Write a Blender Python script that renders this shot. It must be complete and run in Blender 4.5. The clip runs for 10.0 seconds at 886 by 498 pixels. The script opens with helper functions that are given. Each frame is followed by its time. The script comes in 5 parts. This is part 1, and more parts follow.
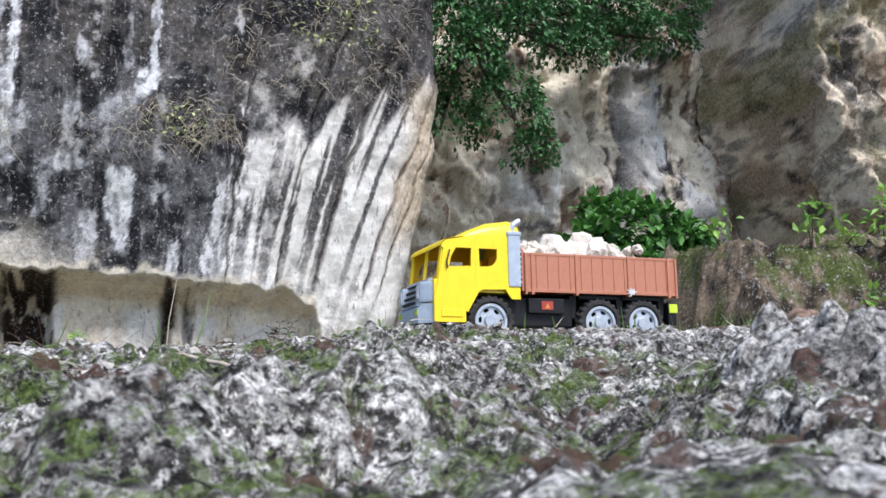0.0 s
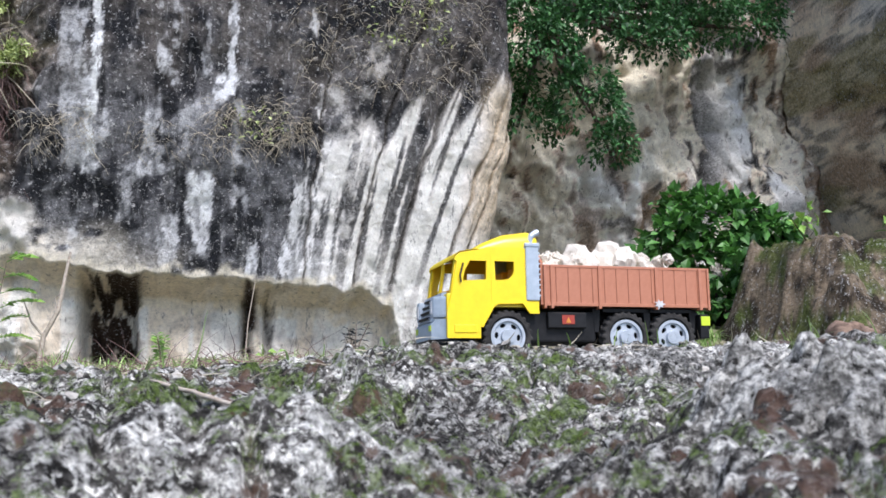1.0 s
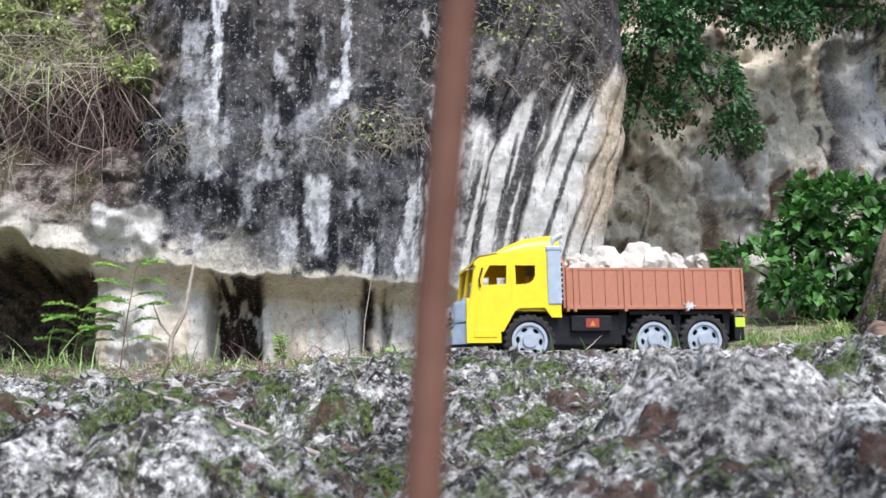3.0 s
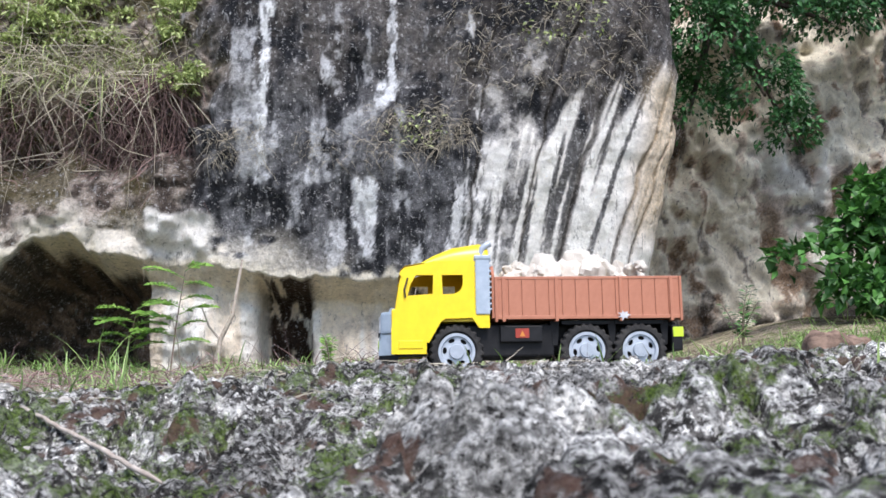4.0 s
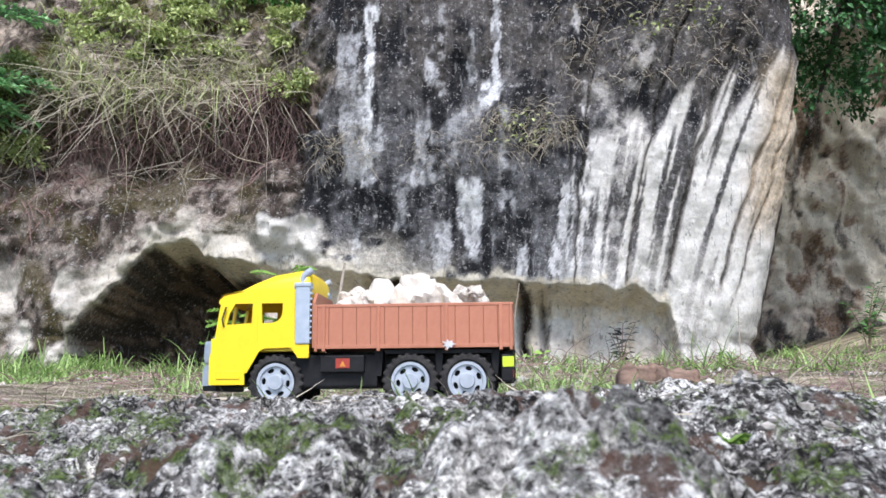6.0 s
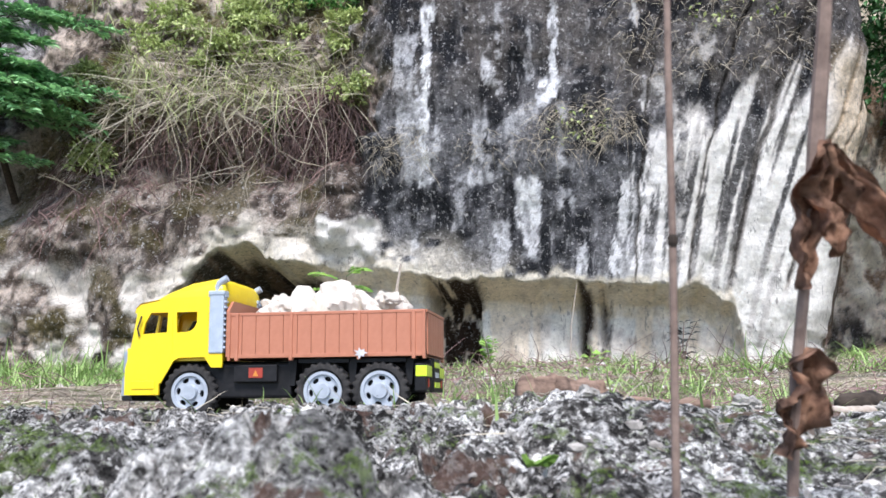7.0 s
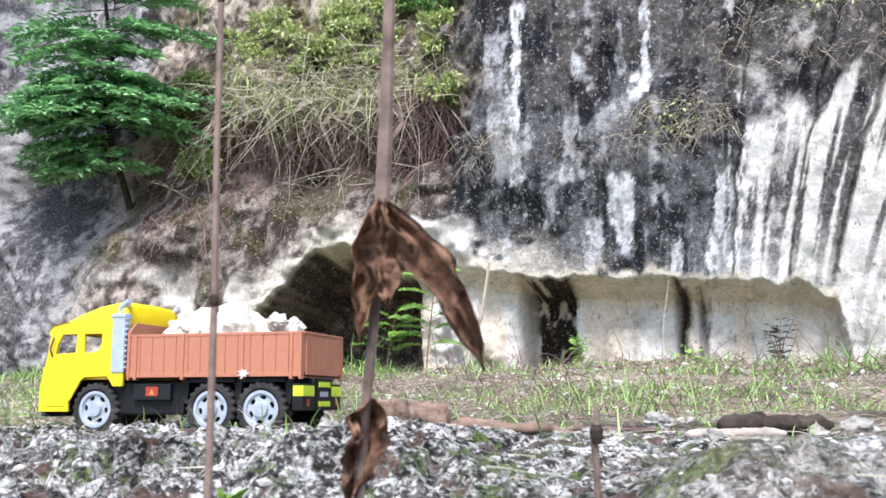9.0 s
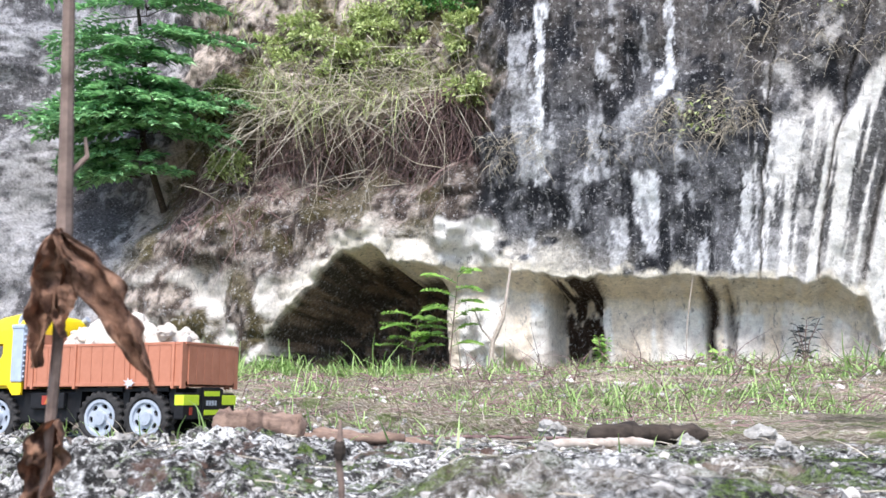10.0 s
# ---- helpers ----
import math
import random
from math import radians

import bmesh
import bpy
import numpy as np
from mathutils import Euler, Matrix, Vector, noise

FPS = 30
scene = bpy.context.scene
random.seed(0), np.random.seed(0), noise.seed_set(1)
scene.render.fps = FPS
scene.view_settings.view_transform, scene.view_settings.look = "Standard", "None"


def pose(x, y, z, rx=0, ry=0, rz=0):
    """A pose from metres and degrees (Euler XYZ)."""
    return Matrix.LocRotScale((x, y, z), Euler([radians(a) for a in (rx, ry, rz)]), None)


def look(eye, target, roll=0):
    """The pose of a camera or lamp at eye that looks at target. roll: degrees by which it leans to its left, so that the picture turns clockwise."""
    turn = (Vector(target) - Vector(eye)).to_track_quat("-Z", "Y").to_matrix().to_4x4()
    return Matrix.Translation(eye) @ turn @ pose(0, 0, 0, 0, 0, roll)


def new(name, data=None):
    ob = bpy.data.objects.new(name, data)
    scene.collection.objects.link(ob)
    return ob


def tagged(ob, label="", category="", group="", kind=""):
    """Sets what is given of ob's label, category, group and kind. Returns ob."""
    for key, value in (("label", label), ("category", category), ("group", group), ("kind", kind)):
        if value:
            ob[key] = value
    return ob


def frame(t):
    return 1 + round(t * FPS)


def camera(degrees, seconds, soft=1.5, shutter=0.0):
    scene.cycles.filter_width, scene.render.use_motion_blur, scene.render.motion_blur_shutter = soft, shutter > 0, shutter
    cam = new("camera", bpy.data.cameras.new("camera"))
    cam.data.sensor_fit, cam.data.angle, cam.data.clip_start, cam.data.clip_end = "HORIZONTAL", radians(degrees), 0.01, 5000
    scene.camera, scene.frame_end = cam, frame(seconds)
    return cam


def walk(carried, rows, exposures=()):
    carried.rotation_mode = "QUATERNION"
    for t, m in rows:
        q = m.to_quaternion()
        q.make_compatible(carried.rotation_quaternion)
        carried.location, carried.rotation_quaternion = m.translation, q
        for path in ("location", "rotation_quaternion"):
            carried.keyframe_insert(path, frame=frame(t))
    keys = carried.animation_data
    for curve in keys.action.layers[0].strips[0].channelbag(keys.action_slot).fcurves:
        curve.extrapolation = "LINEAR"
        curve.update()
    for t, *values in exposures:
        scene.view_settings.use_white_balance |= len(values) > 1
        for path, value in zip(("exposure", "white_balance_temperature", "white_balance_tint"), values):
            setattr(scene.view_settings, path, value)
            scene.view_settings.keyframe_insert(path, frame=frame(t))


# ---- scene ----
cam = camera(48.0, 10.0)
cam.data.dof.use_dof = True
cam.data.dof.focus_distance = 2.8
cam.data.dof.aperture_fstop = 22.0
PATH = [
    (0.0, pose(-0.763, -1.328, -0.094, 99.35, 0.93, -20.68)),
    (0.5, pose(-0.714, -1.301, -0.075, 99.30, 1.00, -18.06)),
    (1.0, pose(-0.649, -1.319, -0.065, 99.26, 0.86, -15.62)),
    (1.5, pose(-0.625, -1.339, -0.062, 99.25, 0.94, -13.48)),
    (2.0, pose(-0.604, -1.337, -0.057, 99.20, 1.04, -11.69)),
    (2.5, pose(-0.554, -1.355, -0.056, 99.17, 0.93, -9.82)),
    (4.0, pose(-0.299, -1.365, -0.041, 99.17, 0.86, -4.04)),
    (4.5, pose(-0.129, -1.341, -0.020, 99.19, 0.58, -1.69)),
    (5.0, pose(-0.007, -1.324, 0.001, 99.12, 0.47, 0.36)),
    (5.5, pose(0.073, -1.320, -0.004, 99.13, 0.20, 2.33)),
    (6.0, pose(0.155, -1.316, 0.003, 99.04, 0.38, 4.83)),
    (7.5, pose(0.458, -1.214, 0.032, 98.95, 0.07, 11.56)),
    (8.0, pose(0.516, -1.201, 0.050, 98.77, -0.20, 13.31)),
    (8.5, pose(0.588, -1.197, 0.045, 98.75, -0.09, 15.09)),
    (9.0, pose(0.697, -1.207, 0.047, 98.76, 0.03, 16.89)),
    (9.5, pose(0.790, -1.176, 0.060, 98.68, -0.19, 18.36)),
    (10.0, pose(0.924, -1.155, 0.061, 98.68, -0.00, 19.74)),
]
EXPOSURES = [(0.0, 1.15, 6140, 13), (4.0, 1.15, 6140, 13), (6.0, 1.22, 6140, 13), (7.5, 1.42, 6140, 13), (10.0, 1.57, 6140, 13)]
walk(cam, PATH, EXPOSURES)

# ---- light ----
SUN_EL, SUN_AZ = radians(55), radians(170)   # azimuth from +y, clockwise seen from above
world = bpy.data.worlds.new("sky")
scene.world = world
world.use_nodes = True
wn = world.node_tree
sky = wn.nodes.new("ShaderNodeTexSky")
sky.sky_type, sky.sun_disc = "NISHITA", False
sky.sun_elevation, sky.sun_rotation = SUN_EL, SUN_AZ
sky.dust_density = 1.5
wn.links.new(sky.outputs[0], wn.nodes["Background"].inputs[0])
wn.nodes["Background"].inputs[1].default_value = 0.11
sun = new("sun", bpy.data.lights.new("sun", "SUN"))
sun.data.energy, sun.data.angle, sun.data.color = 2.15, radians(20), (1.0, 0.95, 0.88)
to_sun = Vector((math.sin(SUN_AZ) * math.cos(SUN_EL), math.cos(SUN_AZ) * math.cos(SUN_EL), math.sin(SUN_EL)))
sun.matrix_world = look(to_sun * 30, (0, 0, 0))


# ---- helpers of this scene ----
def hash01(ix, iy, iz, seed):
    h = (ix.astype(np.int64) * 374761393 + iy.astype(np.int64) * 668265263 + iz.astype(np.int64) * 2147483647 + seed * 974711) & 0xFFFFFFFF
    h = ((h ^ (h >> 13)) * 1274126177) & 0xFFFFFFFF
    h = ((h ^ (h >> 16)) * 2246822519) & 0xFFFFFFFF
    return ((h ^ (h >> 15)) & 0xFFFFFF) / float(0xFFFFFF)


def vnoise(x, y, z, seed=0):
    """Smooth value noise, 0 to 1."""
    x, y, z = np.broadcast_arrays(np.asarray(x, float), np.asarray(y, float), np.asarray(z, float))
    ix, iy, iz = np.floor(x), np.floor(y), np.floor(z)
    fx, fy, fz = x - ix, y - iy, z - iz
    fx, fy, fz = [f * f * f * (f * (f * 6 - 15) + 10) for f in (fx, fy, fz)]
    out = 0
    for a in (0, 1):
        for b in (0, 1):
            for c in (0, 1):
                w = (fx if a else 1 - fx) * (fy if b else 1 - fy) * (fz if c else 1 - fz)
                out = out + w * hash01(ix + a, iy + b, iz + c, seed)
    return out


def fbm(x, y, z, octaves=4, seed=0, gain=0.5):
    total, amp, norm = 0, 1.0, 0
    for k in range(octaves):
        total = total + amp * vnoise(x * 2 ** k + 17.3 * k, y * 2 ** k - 9.1 * k, z * 2 ** k + 3.7 * k, seed + k)
        norm += amp
        amp *= gain
    return total / norm


def ridged(x, y, z, octaves=4, seed=0):
    total, amp, norm = 0, 1.0, 0
    for k in range(octaves):
        total = total + amp * (1 - abs(2 * vnoise(x * 2 ** k + 5.1 * k, y * 2 ** k, z * 2 ** k, seed + k) - 1))
        norm += amp
        amp *= 0.5
    return total / norm


def smooth(a, b, x):
    k = np.clip((np.asarray(x, float) - a) / (b - a), 0, 1)
    return k * k * (3 - 2 * k)


def mix(a, b, k):
    k = np.asarray(k)[..., None]
    return np.asarray(a, float) * (1 - k) + np.asarray(b, float) * k


def sheet(name, X, Y, Z, material, tone=None, soil=None, cap=False):
    """A surface from a grid of places, with a base colour and a soil share at each. cap: it goes on backwards over the top."""
    if cap:
        for d in (0.4, 1.2, 3.0, 8.0, 14.0):
            X, Y, Z = [np.concatenate([a, b], 1) for a, b in ((X, X[:, -1:]), (Y, Y[:, -1:] + d), (Z, Z[:, -1:] + 0.12 * d ** 0.5))]
            tone = np.concatenate([tone, tone[:, -1:]], 1)
    n, m = X.shape
    me = bpy.data.meshes.new(name)
    i = np.arange(n * m).reshape(n, m)
    f = np.stack([i[:-1, :-1], i[1:, :-1], i[1:, 1:], i[:-1, 1:]], -1).reshape(-1, 4)
    me.from_pydata(np.stack([X, Y, Z], -1).reshape(-1, 3).tolist(), [], f.tolist())
    me.polygons.foreach_set("use_smooth", np.ones(len(f), bool))
    if tone is not None:
        at = me.attributes.new("tone", "FLOAT_COLOR", "POINT")
        at.data.foreach_set("color", np.concatenate([np.clip(tone, 0.01, 0.9), np.ones((n, m, 1))], -1).astype(np.float32).ravel())
    if soil is not None:
        at = me.attributes.new("soil", "FLOAT", "POINT")
        at.data.foreach_set("value", soil.astype(np.float32).ravel())
    me.materials.append(material)
    me.update()
    return new(name, me)


def mesh_of(name, bm, material, smooth_shade=False):
    me = bpy.data.meshes.new(name)
    bmesh.ops.recalc_face_normals(bm, faces=bm.faces)
    if smooth_shade:
        for f in bm.faces:
            f.smooth = True
    bm.to_mesh(me)
    bm.free()
    if material:
        me.materials.append(material)
    return me


def part(name, bm, material, parent, label="", smooth_shade=False):
    ob = new(name, bm if isinstance(bm, bpy.types.Mesh) else mesh_of(name, bm, material, smooth_shade))
    ob.parent = parent
    return tagged(ob, label)


def thing(name, at, label, category, group="", bm=None, material=None, smooth_shade=False):
    ob = new(name, mesh_of(name, bm, material, smooth_shade) if bm else None)
    ob.matrix_world = at if isinstance(at, Matrix) else Matrix.Translation(at)
    return tagged(ob, label, category, group)


def add_box(bm, x0, x1, y0, y1, z0, z1, bevel=0.0):
    vs = [bm.verts.new((x, y, z)) for x in (x0, x1) for y in (y0, y1) for z in (z0, z1)]
    fs = [bm.faces.new([vs[k] for k in q]) for q in ((0, 1, 3, 2), (4, 6, 7, 5), (0, 4, 5, 1), (2, 3, 7, 6), (0, 2, 6, 4), (1, 5, 7, 3))]
    if bevel:
        es = {e for f in fs for e in f.edges}
        bmesh.ops.bevel(bm, geom=list(es), offset=bevel, segments=2, profile=0.6, affect="EDGES")
    return bm


def box(*a, bevel=0.0):
    return add_box(bmesh.new(), *a, bevel=bevel)


def add_tube(bm, points, radii, sides=6):
    rings = []
    pts = [Vector(p) for p in points]
    for k, p in enumerate(pts):
        d = (pts[min(k + 1, len(pts) - 1)] - pts[max(k - 1, 0)]).normalized()
        a = d.orthogonal().normalized() if not rings else (last - d * last.dot(d)).normalized()
        last = a
        b = d.cross(a)
        r = radii[k] if isinstance(radii, (list, tuple)) else radii
        rings.append([bm.verts.new(p + (a * math.cos(2 * math.pi * s / sides) + b * math.sin(2 * math.pi * s / sides)) * r) for s in range(sides)])
    for q, w in zip(rings, rings[1:]):
        for s in range(sides):
            bm.faces.new((q[s], q[(s + 1) % sides], w[(s + 1) % sides], w[s]))
    bm.faces.new(rings[0][::-1])
    bm.faces.new(rings[-1])
    return bm


def plate(outline, holes, y0, y1, bevel=0.0):
    """An upright plate in the x-z plane between y0 and y1, with holes."""
    bm = bmesh.new()
    edges = []
    for loop in [outline, *holes]:
        vs = [bm.verts.new((x, y0, z)) for x, z in loop]
        edges += [bm.edges.new((vs[k], vs[(k + 1) % len(vs)])) for k in range(len(vs))]
    made = bmesh.ops.triangle_fill(bm, edges=edges, use_beauty=True, use_dissolve=False)
    faces = [g for g in made["geom"] if isinstance(g, bmesh.types.BMFace)]
    out = bmesh.ops.extrude_face_region(bm, geom=faces)
    for g in out["geom"]:
        if isinstance(g, bmesh.types.BMVert):
            g.co.y = y1
    return bm


# ---- materials ----
def material(name, rough=0.7, metal=0.0):
    m = bpy.data.materials.new(name)
    m.use_nodes = True
    b = m.node_tree.nodes["Principled BSDF"]
    b.inputs["Roughness"].default_value, b.inputs["Metallic"].default_value = rough, metal
    return m, m.node_tree, b


def tex(nt, kind, scale, detail=6.0, rough=0.6, stretch=None, where="Object"):
    co = nt.nodes.new("ShaderNodeTexCoord")
    src = co.outputs[where]
    if stretch:
        mp = nt.nodes.new("ShaderNodeMapping")
        mp.inputs["Scale"].default_value = stretch
        nt.links.new(src, mp.inputs[0])
        src = mp.outputs[0]
    n = nt.nodes.new("ShaderNodeTexVoronoi" if kind == "voronoi" else "ShaderNodeTexNoise")
    n.inputs["Scale"].default_value = scale
    if kind != "voronoi":
        n.inputs["Detail"].default_value, n.inputs["Roughness"].default_value = detail, rough
    nt.links.new(src, n.inputs["Vector"])
    return n.outputs[0]


def ramp(nt, src, stops):
    r = nt.nodes.new("ShaderNodeValToRGB")
    while len(r.color_ramp.elements) < len(stops):
        r.color_ramp.elements.new(0.5)
    for e, (p, c) in zip(r.color_ramp.elements, stops):
        e.position = p
        e.color = (*c, 1) if isinstance(c, tuple) else (c, c, c, 1)
    nt.links.new(src, r.inputs[0])
    return r.outputs[0]


def blend(nt, fac, a, b, mode="MIX"):
    n = nt.nodes.new("ShaderNodeMix")
    n.data_type, n.blend_type = "RGBA", mode
    for sock, v in ((n.inputs[0], fac), (n.inputs[6], a), (n.inputs[7], b)):
        if isinstance(v, (int, float)):
            sock.default_value = v
        elif isinstance(v, tuple):
            sock.default_value = (*v, 1)
        else:
            nt.links.new(v, sock)
    return n.outputs[2]


def math_node(nt, op, a, b):
    n = nt.nodes.new("ShaderNodeMath")
    n.operation = op
    for sock, v in zip(n.inputs, (a, b)):
        if isinstance(v, (int, float)):
            sock.default_value = v
        else:
            nt.links.new(v, sock)
    return n.outputs[0]


def bump(nt, b, height, strength, dist):
    n = nt.nodes.new("ShaderNodeBump")
    n.inputs["Strength"].default_value, n.inputs["Distance"].default_value = strength, dist
    nt.links.new(height, n.inputs["Height"])
    nt.links.new(n.outputs[0], b.inputs["Normal"])


def attribute(nt, name, out=0):
    n = nt.nodes.new("ShaderNodeAttribute")
    n.attribute_name = name
    return n.outputs[out]


def cliff_material():
    m, nt, b = material("weathered_limestone", 0.92)
    b.inputs["Specular IOR Level"].default_value = 0.15
    tone = attribute(nt, "tone")
    coarse = tex(nt, "noise", 4, 12, 0.78)
    fine = tex(nt, "noise", 27, 10, 0.8)
    soft = blend(nt, 1.0, tone, ramp(nt, coarse, [(0.32, 0.74), (0.5, 1.0), (0.68, 1.2)]), "MULTIPLY")
    col = blend(nt, 1.0, soft, ramp(nt, fine, [(0.37, 0.35), (0.5, 1.0), (0.63, 1.55)]), "MULTIPLY")
    pits = ramp(nt, tex(nt, "noise", 14, 10, 0.75), [(0.37, 1.0), (0.42, 0.0)])
    col = blend(nt, math_node(nt, "MULTIPLY", pits, 0.6), col, (0.03, 0.028, 0.027))
    spots = ramp(nt, tex(nt, "noise", 26, 8, 0.78), [(0.57, 0.0), (0.61, 1.0)])
    col = blend(nt, math_node(nt, "MULTIPLY", spots, 0.6), col, (0.72, 0.71, 0.7))
    # clean pale rock carries less grime than the stained face
    col = blend(nt, ramp(nt, tone, [(0.3, 1.0), (0.75, 0.3)]), soft, col)
    # drips: dark ones down the pale rock, chalky ones down the stained rock
    drip = tex(nt, "noise", 17, 9, 0.72, (1, 1, 0.24))
    is_pale = ramp(nt, tone, [(0.35, 0.0), (0.6, 1.0)])
    col = blend(nt, math_node(nt, "MULTIPLY", ramp(nt, drip, [(0.38, 0.6), (0.42, 0.0)]), is_pale), col, (0.13, 0.12, 0.11))
    chalk = math_node(nt, "MULTIPLY", ramp(nt, drip, [(0.58, 0.0), (0.64, 0.3)]), ramp(nt, tone, [(0.2, 1.0), (0.4, 0.0)]))
    col = blend(nt, chalk, col, (0.62, 0.62, 0.63))
    nt.links.new(col, b.inputs["Base Color"])
    h = math_node(nt, "ADD", coarse, math_node(nt, "MULTIPLY", fine, 0.3))
    bump(nt, b, h, 1.0, 0.1)
    return m


def ground_material():
    m, nt, b = material("mossy_rock_ground", 0.95)
    b.inputs["Specular IOR Level"].default_value = 0.15
    soil = attribute(nt, "soil", 2)
    big = tex(nt, "noise", 9, 6, 0.65)
    mid = tex(nt, "noise", 60, 10, 0.75)
    fine = tex(nt, "noise", 210, 8, 0.75)
    grain = tex(nt, "voronoi", 110)
    broad = tex(nt, "noise", 2.2, 9, 0.7)
    rock = ramp(nt, mid, [(0.38, (0.014, 0.013, 0.012)), (0.5, (0.085, 0.08, 0.074)), (0.64, (0.3, 0.285, 0.265))])
    pale = ramp(nt, fine, [(0.38, (0.14, 0.135, 0.125)), (0.5, (0.5, 0.49, 0.46)), (0.62, (0.84, 0.82, 0.79))])
    blob = math_node(nt, "ADD", tex(nt, "noise", 40, 5, 0.62), math_node(nt, "MULTIPLY", math_node(nt, "SUBTRACT", big, 0.5), 0.35))
    lichen = math_node(nt, "MAXIMUM", ramp(nt, blob, [(0.515, 0.0), (0.56, 0.9)]), ramp(nt, tex(nt, "noise", 125, 4, 0.6), [(0.57, 0.0), (0.61, 0.8)]))
    patch = nt.nodes.new("ShaderNodeSeparateColor")
    nt.links.new(attribute(nt, "tone"), patch.inputs[0])
    rock = blend(nt, math_node(nt, "MINIMUM", math_node(nt, "ADD", lichen, math_node(nt, "MULTIPLY", patch.outputs[1], 0.55)), 1.0), rock, pale)
    crumb = tex(nt, "noise", 150, 6, 0.7)
    # low crumbs blackened: the shade of small pits put into the colour
    rock = blend(nt, ramp(nt, crumb, [(0.39, 0.95), (0.445, 0.0)]), rock, (0.018, 0.016, 0.014))
    rock = blend(nt, ramp(nt, crumb, [(0.54, 0.0), (0.57, 0.85)]), rock, (0.84, 0.82, 0.77))
    # grain borders darkened in the colour, like shadow between the lumps
    rock = blend(nt, 1.0, rock, ramp(nt, grain, [(0.1, 1.2), (0.5, 1.0), (0.8, 0.45)]), "MULTIPLY")
    rock = blend(nt, 1.0, rock, ramp(nt, tex(nt, "noise", 5, 4, 0.6), [(0.38, 0.5), (0.5, 1.0), (0.62, 1.5)]), "MULTIPLY")
    damp = math_node(nt, "ADD", tex(nt, "noise", 11, 10, 0.78), math_node(nt, "MULTIPLY", math_node(nt, "SUBTRACT", patch.outputs[0], patch.outputs[1]), 0.06))
    moss = ramp(nt, math_node(nt, "ADD", damp, math_node(nt, "MULTIPLY", math_node(nt, "SUBTRACT", crumb, 0.5), 0.45)), [(0.535, 0.0), (0.575, 1.0)])
    mosscol = ramp(nt, fine, [(0.38, (0.008, 0.016, 0.003)), (0.62, (0.15, 0.23, 0.035))])
    col = blend(nt, math_node(nt, "MULTIPLY", moss, 0.82), rock, mosscol)
    rust = ramp(nt, tex(nt, "noise", 15, 7, 0.65), [(0.575, 0.0), (0.61, 1.0)])
    col = blend(nt, math_node(nt, "MULTIPLY", rust, 0.85), col, ramp(nt, mid, [(0.35, (0.03, 0.017, 0.012)), (0.65, (0.15, 0.088, 0.065))]))
    dirt = ramp(nt, mid, [(0.37, (0.05, 0.038, 0.026)), (0.5, (0.27, 0.22, 0.16)), (0.64, (0.68, 0.62, 0.52))])
    dirt = blend(nt, ramp(nt, big, [(0.5, 0.0), (0.6, 0.75)]), dirt, mosscol)
    dirt = blend(nt, 1.0, dirt, ramp(nt, broad, [(0.37, 0.35), (0.5, 0.9), (0.63, 1.5)]), "MULTIPLY")
    col = blend(nt, soil, col, dirt)
    nt.links.new(col, b.inputs["Base Color"])
    h = math_node(nt, "SUBTRACT", math_node(nt, "ADD", math_node(nt, "MULTIPLY", mid, 0.6), math_node(nt, "MULTIPLY", fine, 0.25)), math_node(nt, "MULTIPLY", grain, 0.35))
    h = math_node(nt, "ADD", h, math_node(nt, "MULTIPLY", crumb, 0.6))
    bump(nt, b, h, 1.0, 0.012)
    return m


def plain_material(name, a, c, rough, scale, metal=0.0, strength=0.2, dist=0.002, stretch=None, island=0.0):
    """Two close colours mixed by noise, with a little relief."""
    m, nt, b = material(name, rough, metal)
    b.inputs["Specular IOR Level"].default_value = 0.5 if rough < 0.5 else 0.2
    n = tex(nt, "noise", scale, 6, 0.65, stretch)
    col = ramp(nt, n, [(0.3, a), (0.7, c)])
    if island:
        g = nt.nodes.new("ShaderNodeNewGeometry")
        col = blend(nt, 1.0, col, ramp(nt, g.outputs["Random Per Island"], [(0.0, 1 - island), (1.0, 1 + island)]), "MULTIPLY")
    nt.links.new(col, b.inputs["Base Color"])
    bump(nt, b, n, strength, dist)
    return m


def leaf_material(name, a, c, trans=0.25):
    m, nt, b = material(name, 0.5)
    g = nt.nodes.new("ShaderNodeNewGeometry")
    col = ramp(nt, g.outputs["Random Per Island"], [(0.0, a), (1.0, c)])
    nt.links.new(col, b.inputs["Base Color"])
    t = nt.nodes.new("ShaderNodeBsdfTranslucent")
    nt.links.new(col, t.inputs[0])
    ms = nt.nodes.new("ShaderNodeMixShader")
    ms.inputs[0].default_value = trans
    nt.links.new(b.outputs[0], ms.inputs[1])
    nt.links.new(t.outputs[0], ms.inputs[2])
    nt.links.new(ms.outputs[0], nt.nodes["Material Output"].inputs[0])
    return m


CLIFF, GROUND = cliff_material(), ground_material()
YELLOW = plain_material("yellow_plastic", (0.78, 0.55, 0.004), (0.86, 0.64, 0.008), 0.35, 60, strength=0.05)
ORANGE = plain_material("orange_inner_plastic", (0.7, 0.33, 0.006), (0.76, 0.38, 0.008), 0.45, 60, strength=0.05)
BROWN = plain_material("brown_plastic", (0.36, 0.135, 0.075), (0.45, 0.185, 0.11), 0.45, 45, strength=0.1)
GREY = plain_material("grey_plastic", (0.3, 0.36, 0.43), (0.42, 0.48, 0.55), 0.4, 80, strength=0.1)
SILVER = plain_material("silver_plastic", (0.34, 0.38, 0.44), (0.46, 0.5, 0.56), 0.35, 70, metal=0.25, strength=0.1)
BLACK = plain_material("black_plastic", (0.006, 0.006, 0.007), (0.018, 0.018, 0.02), 0.5, 50, strength=0.1)
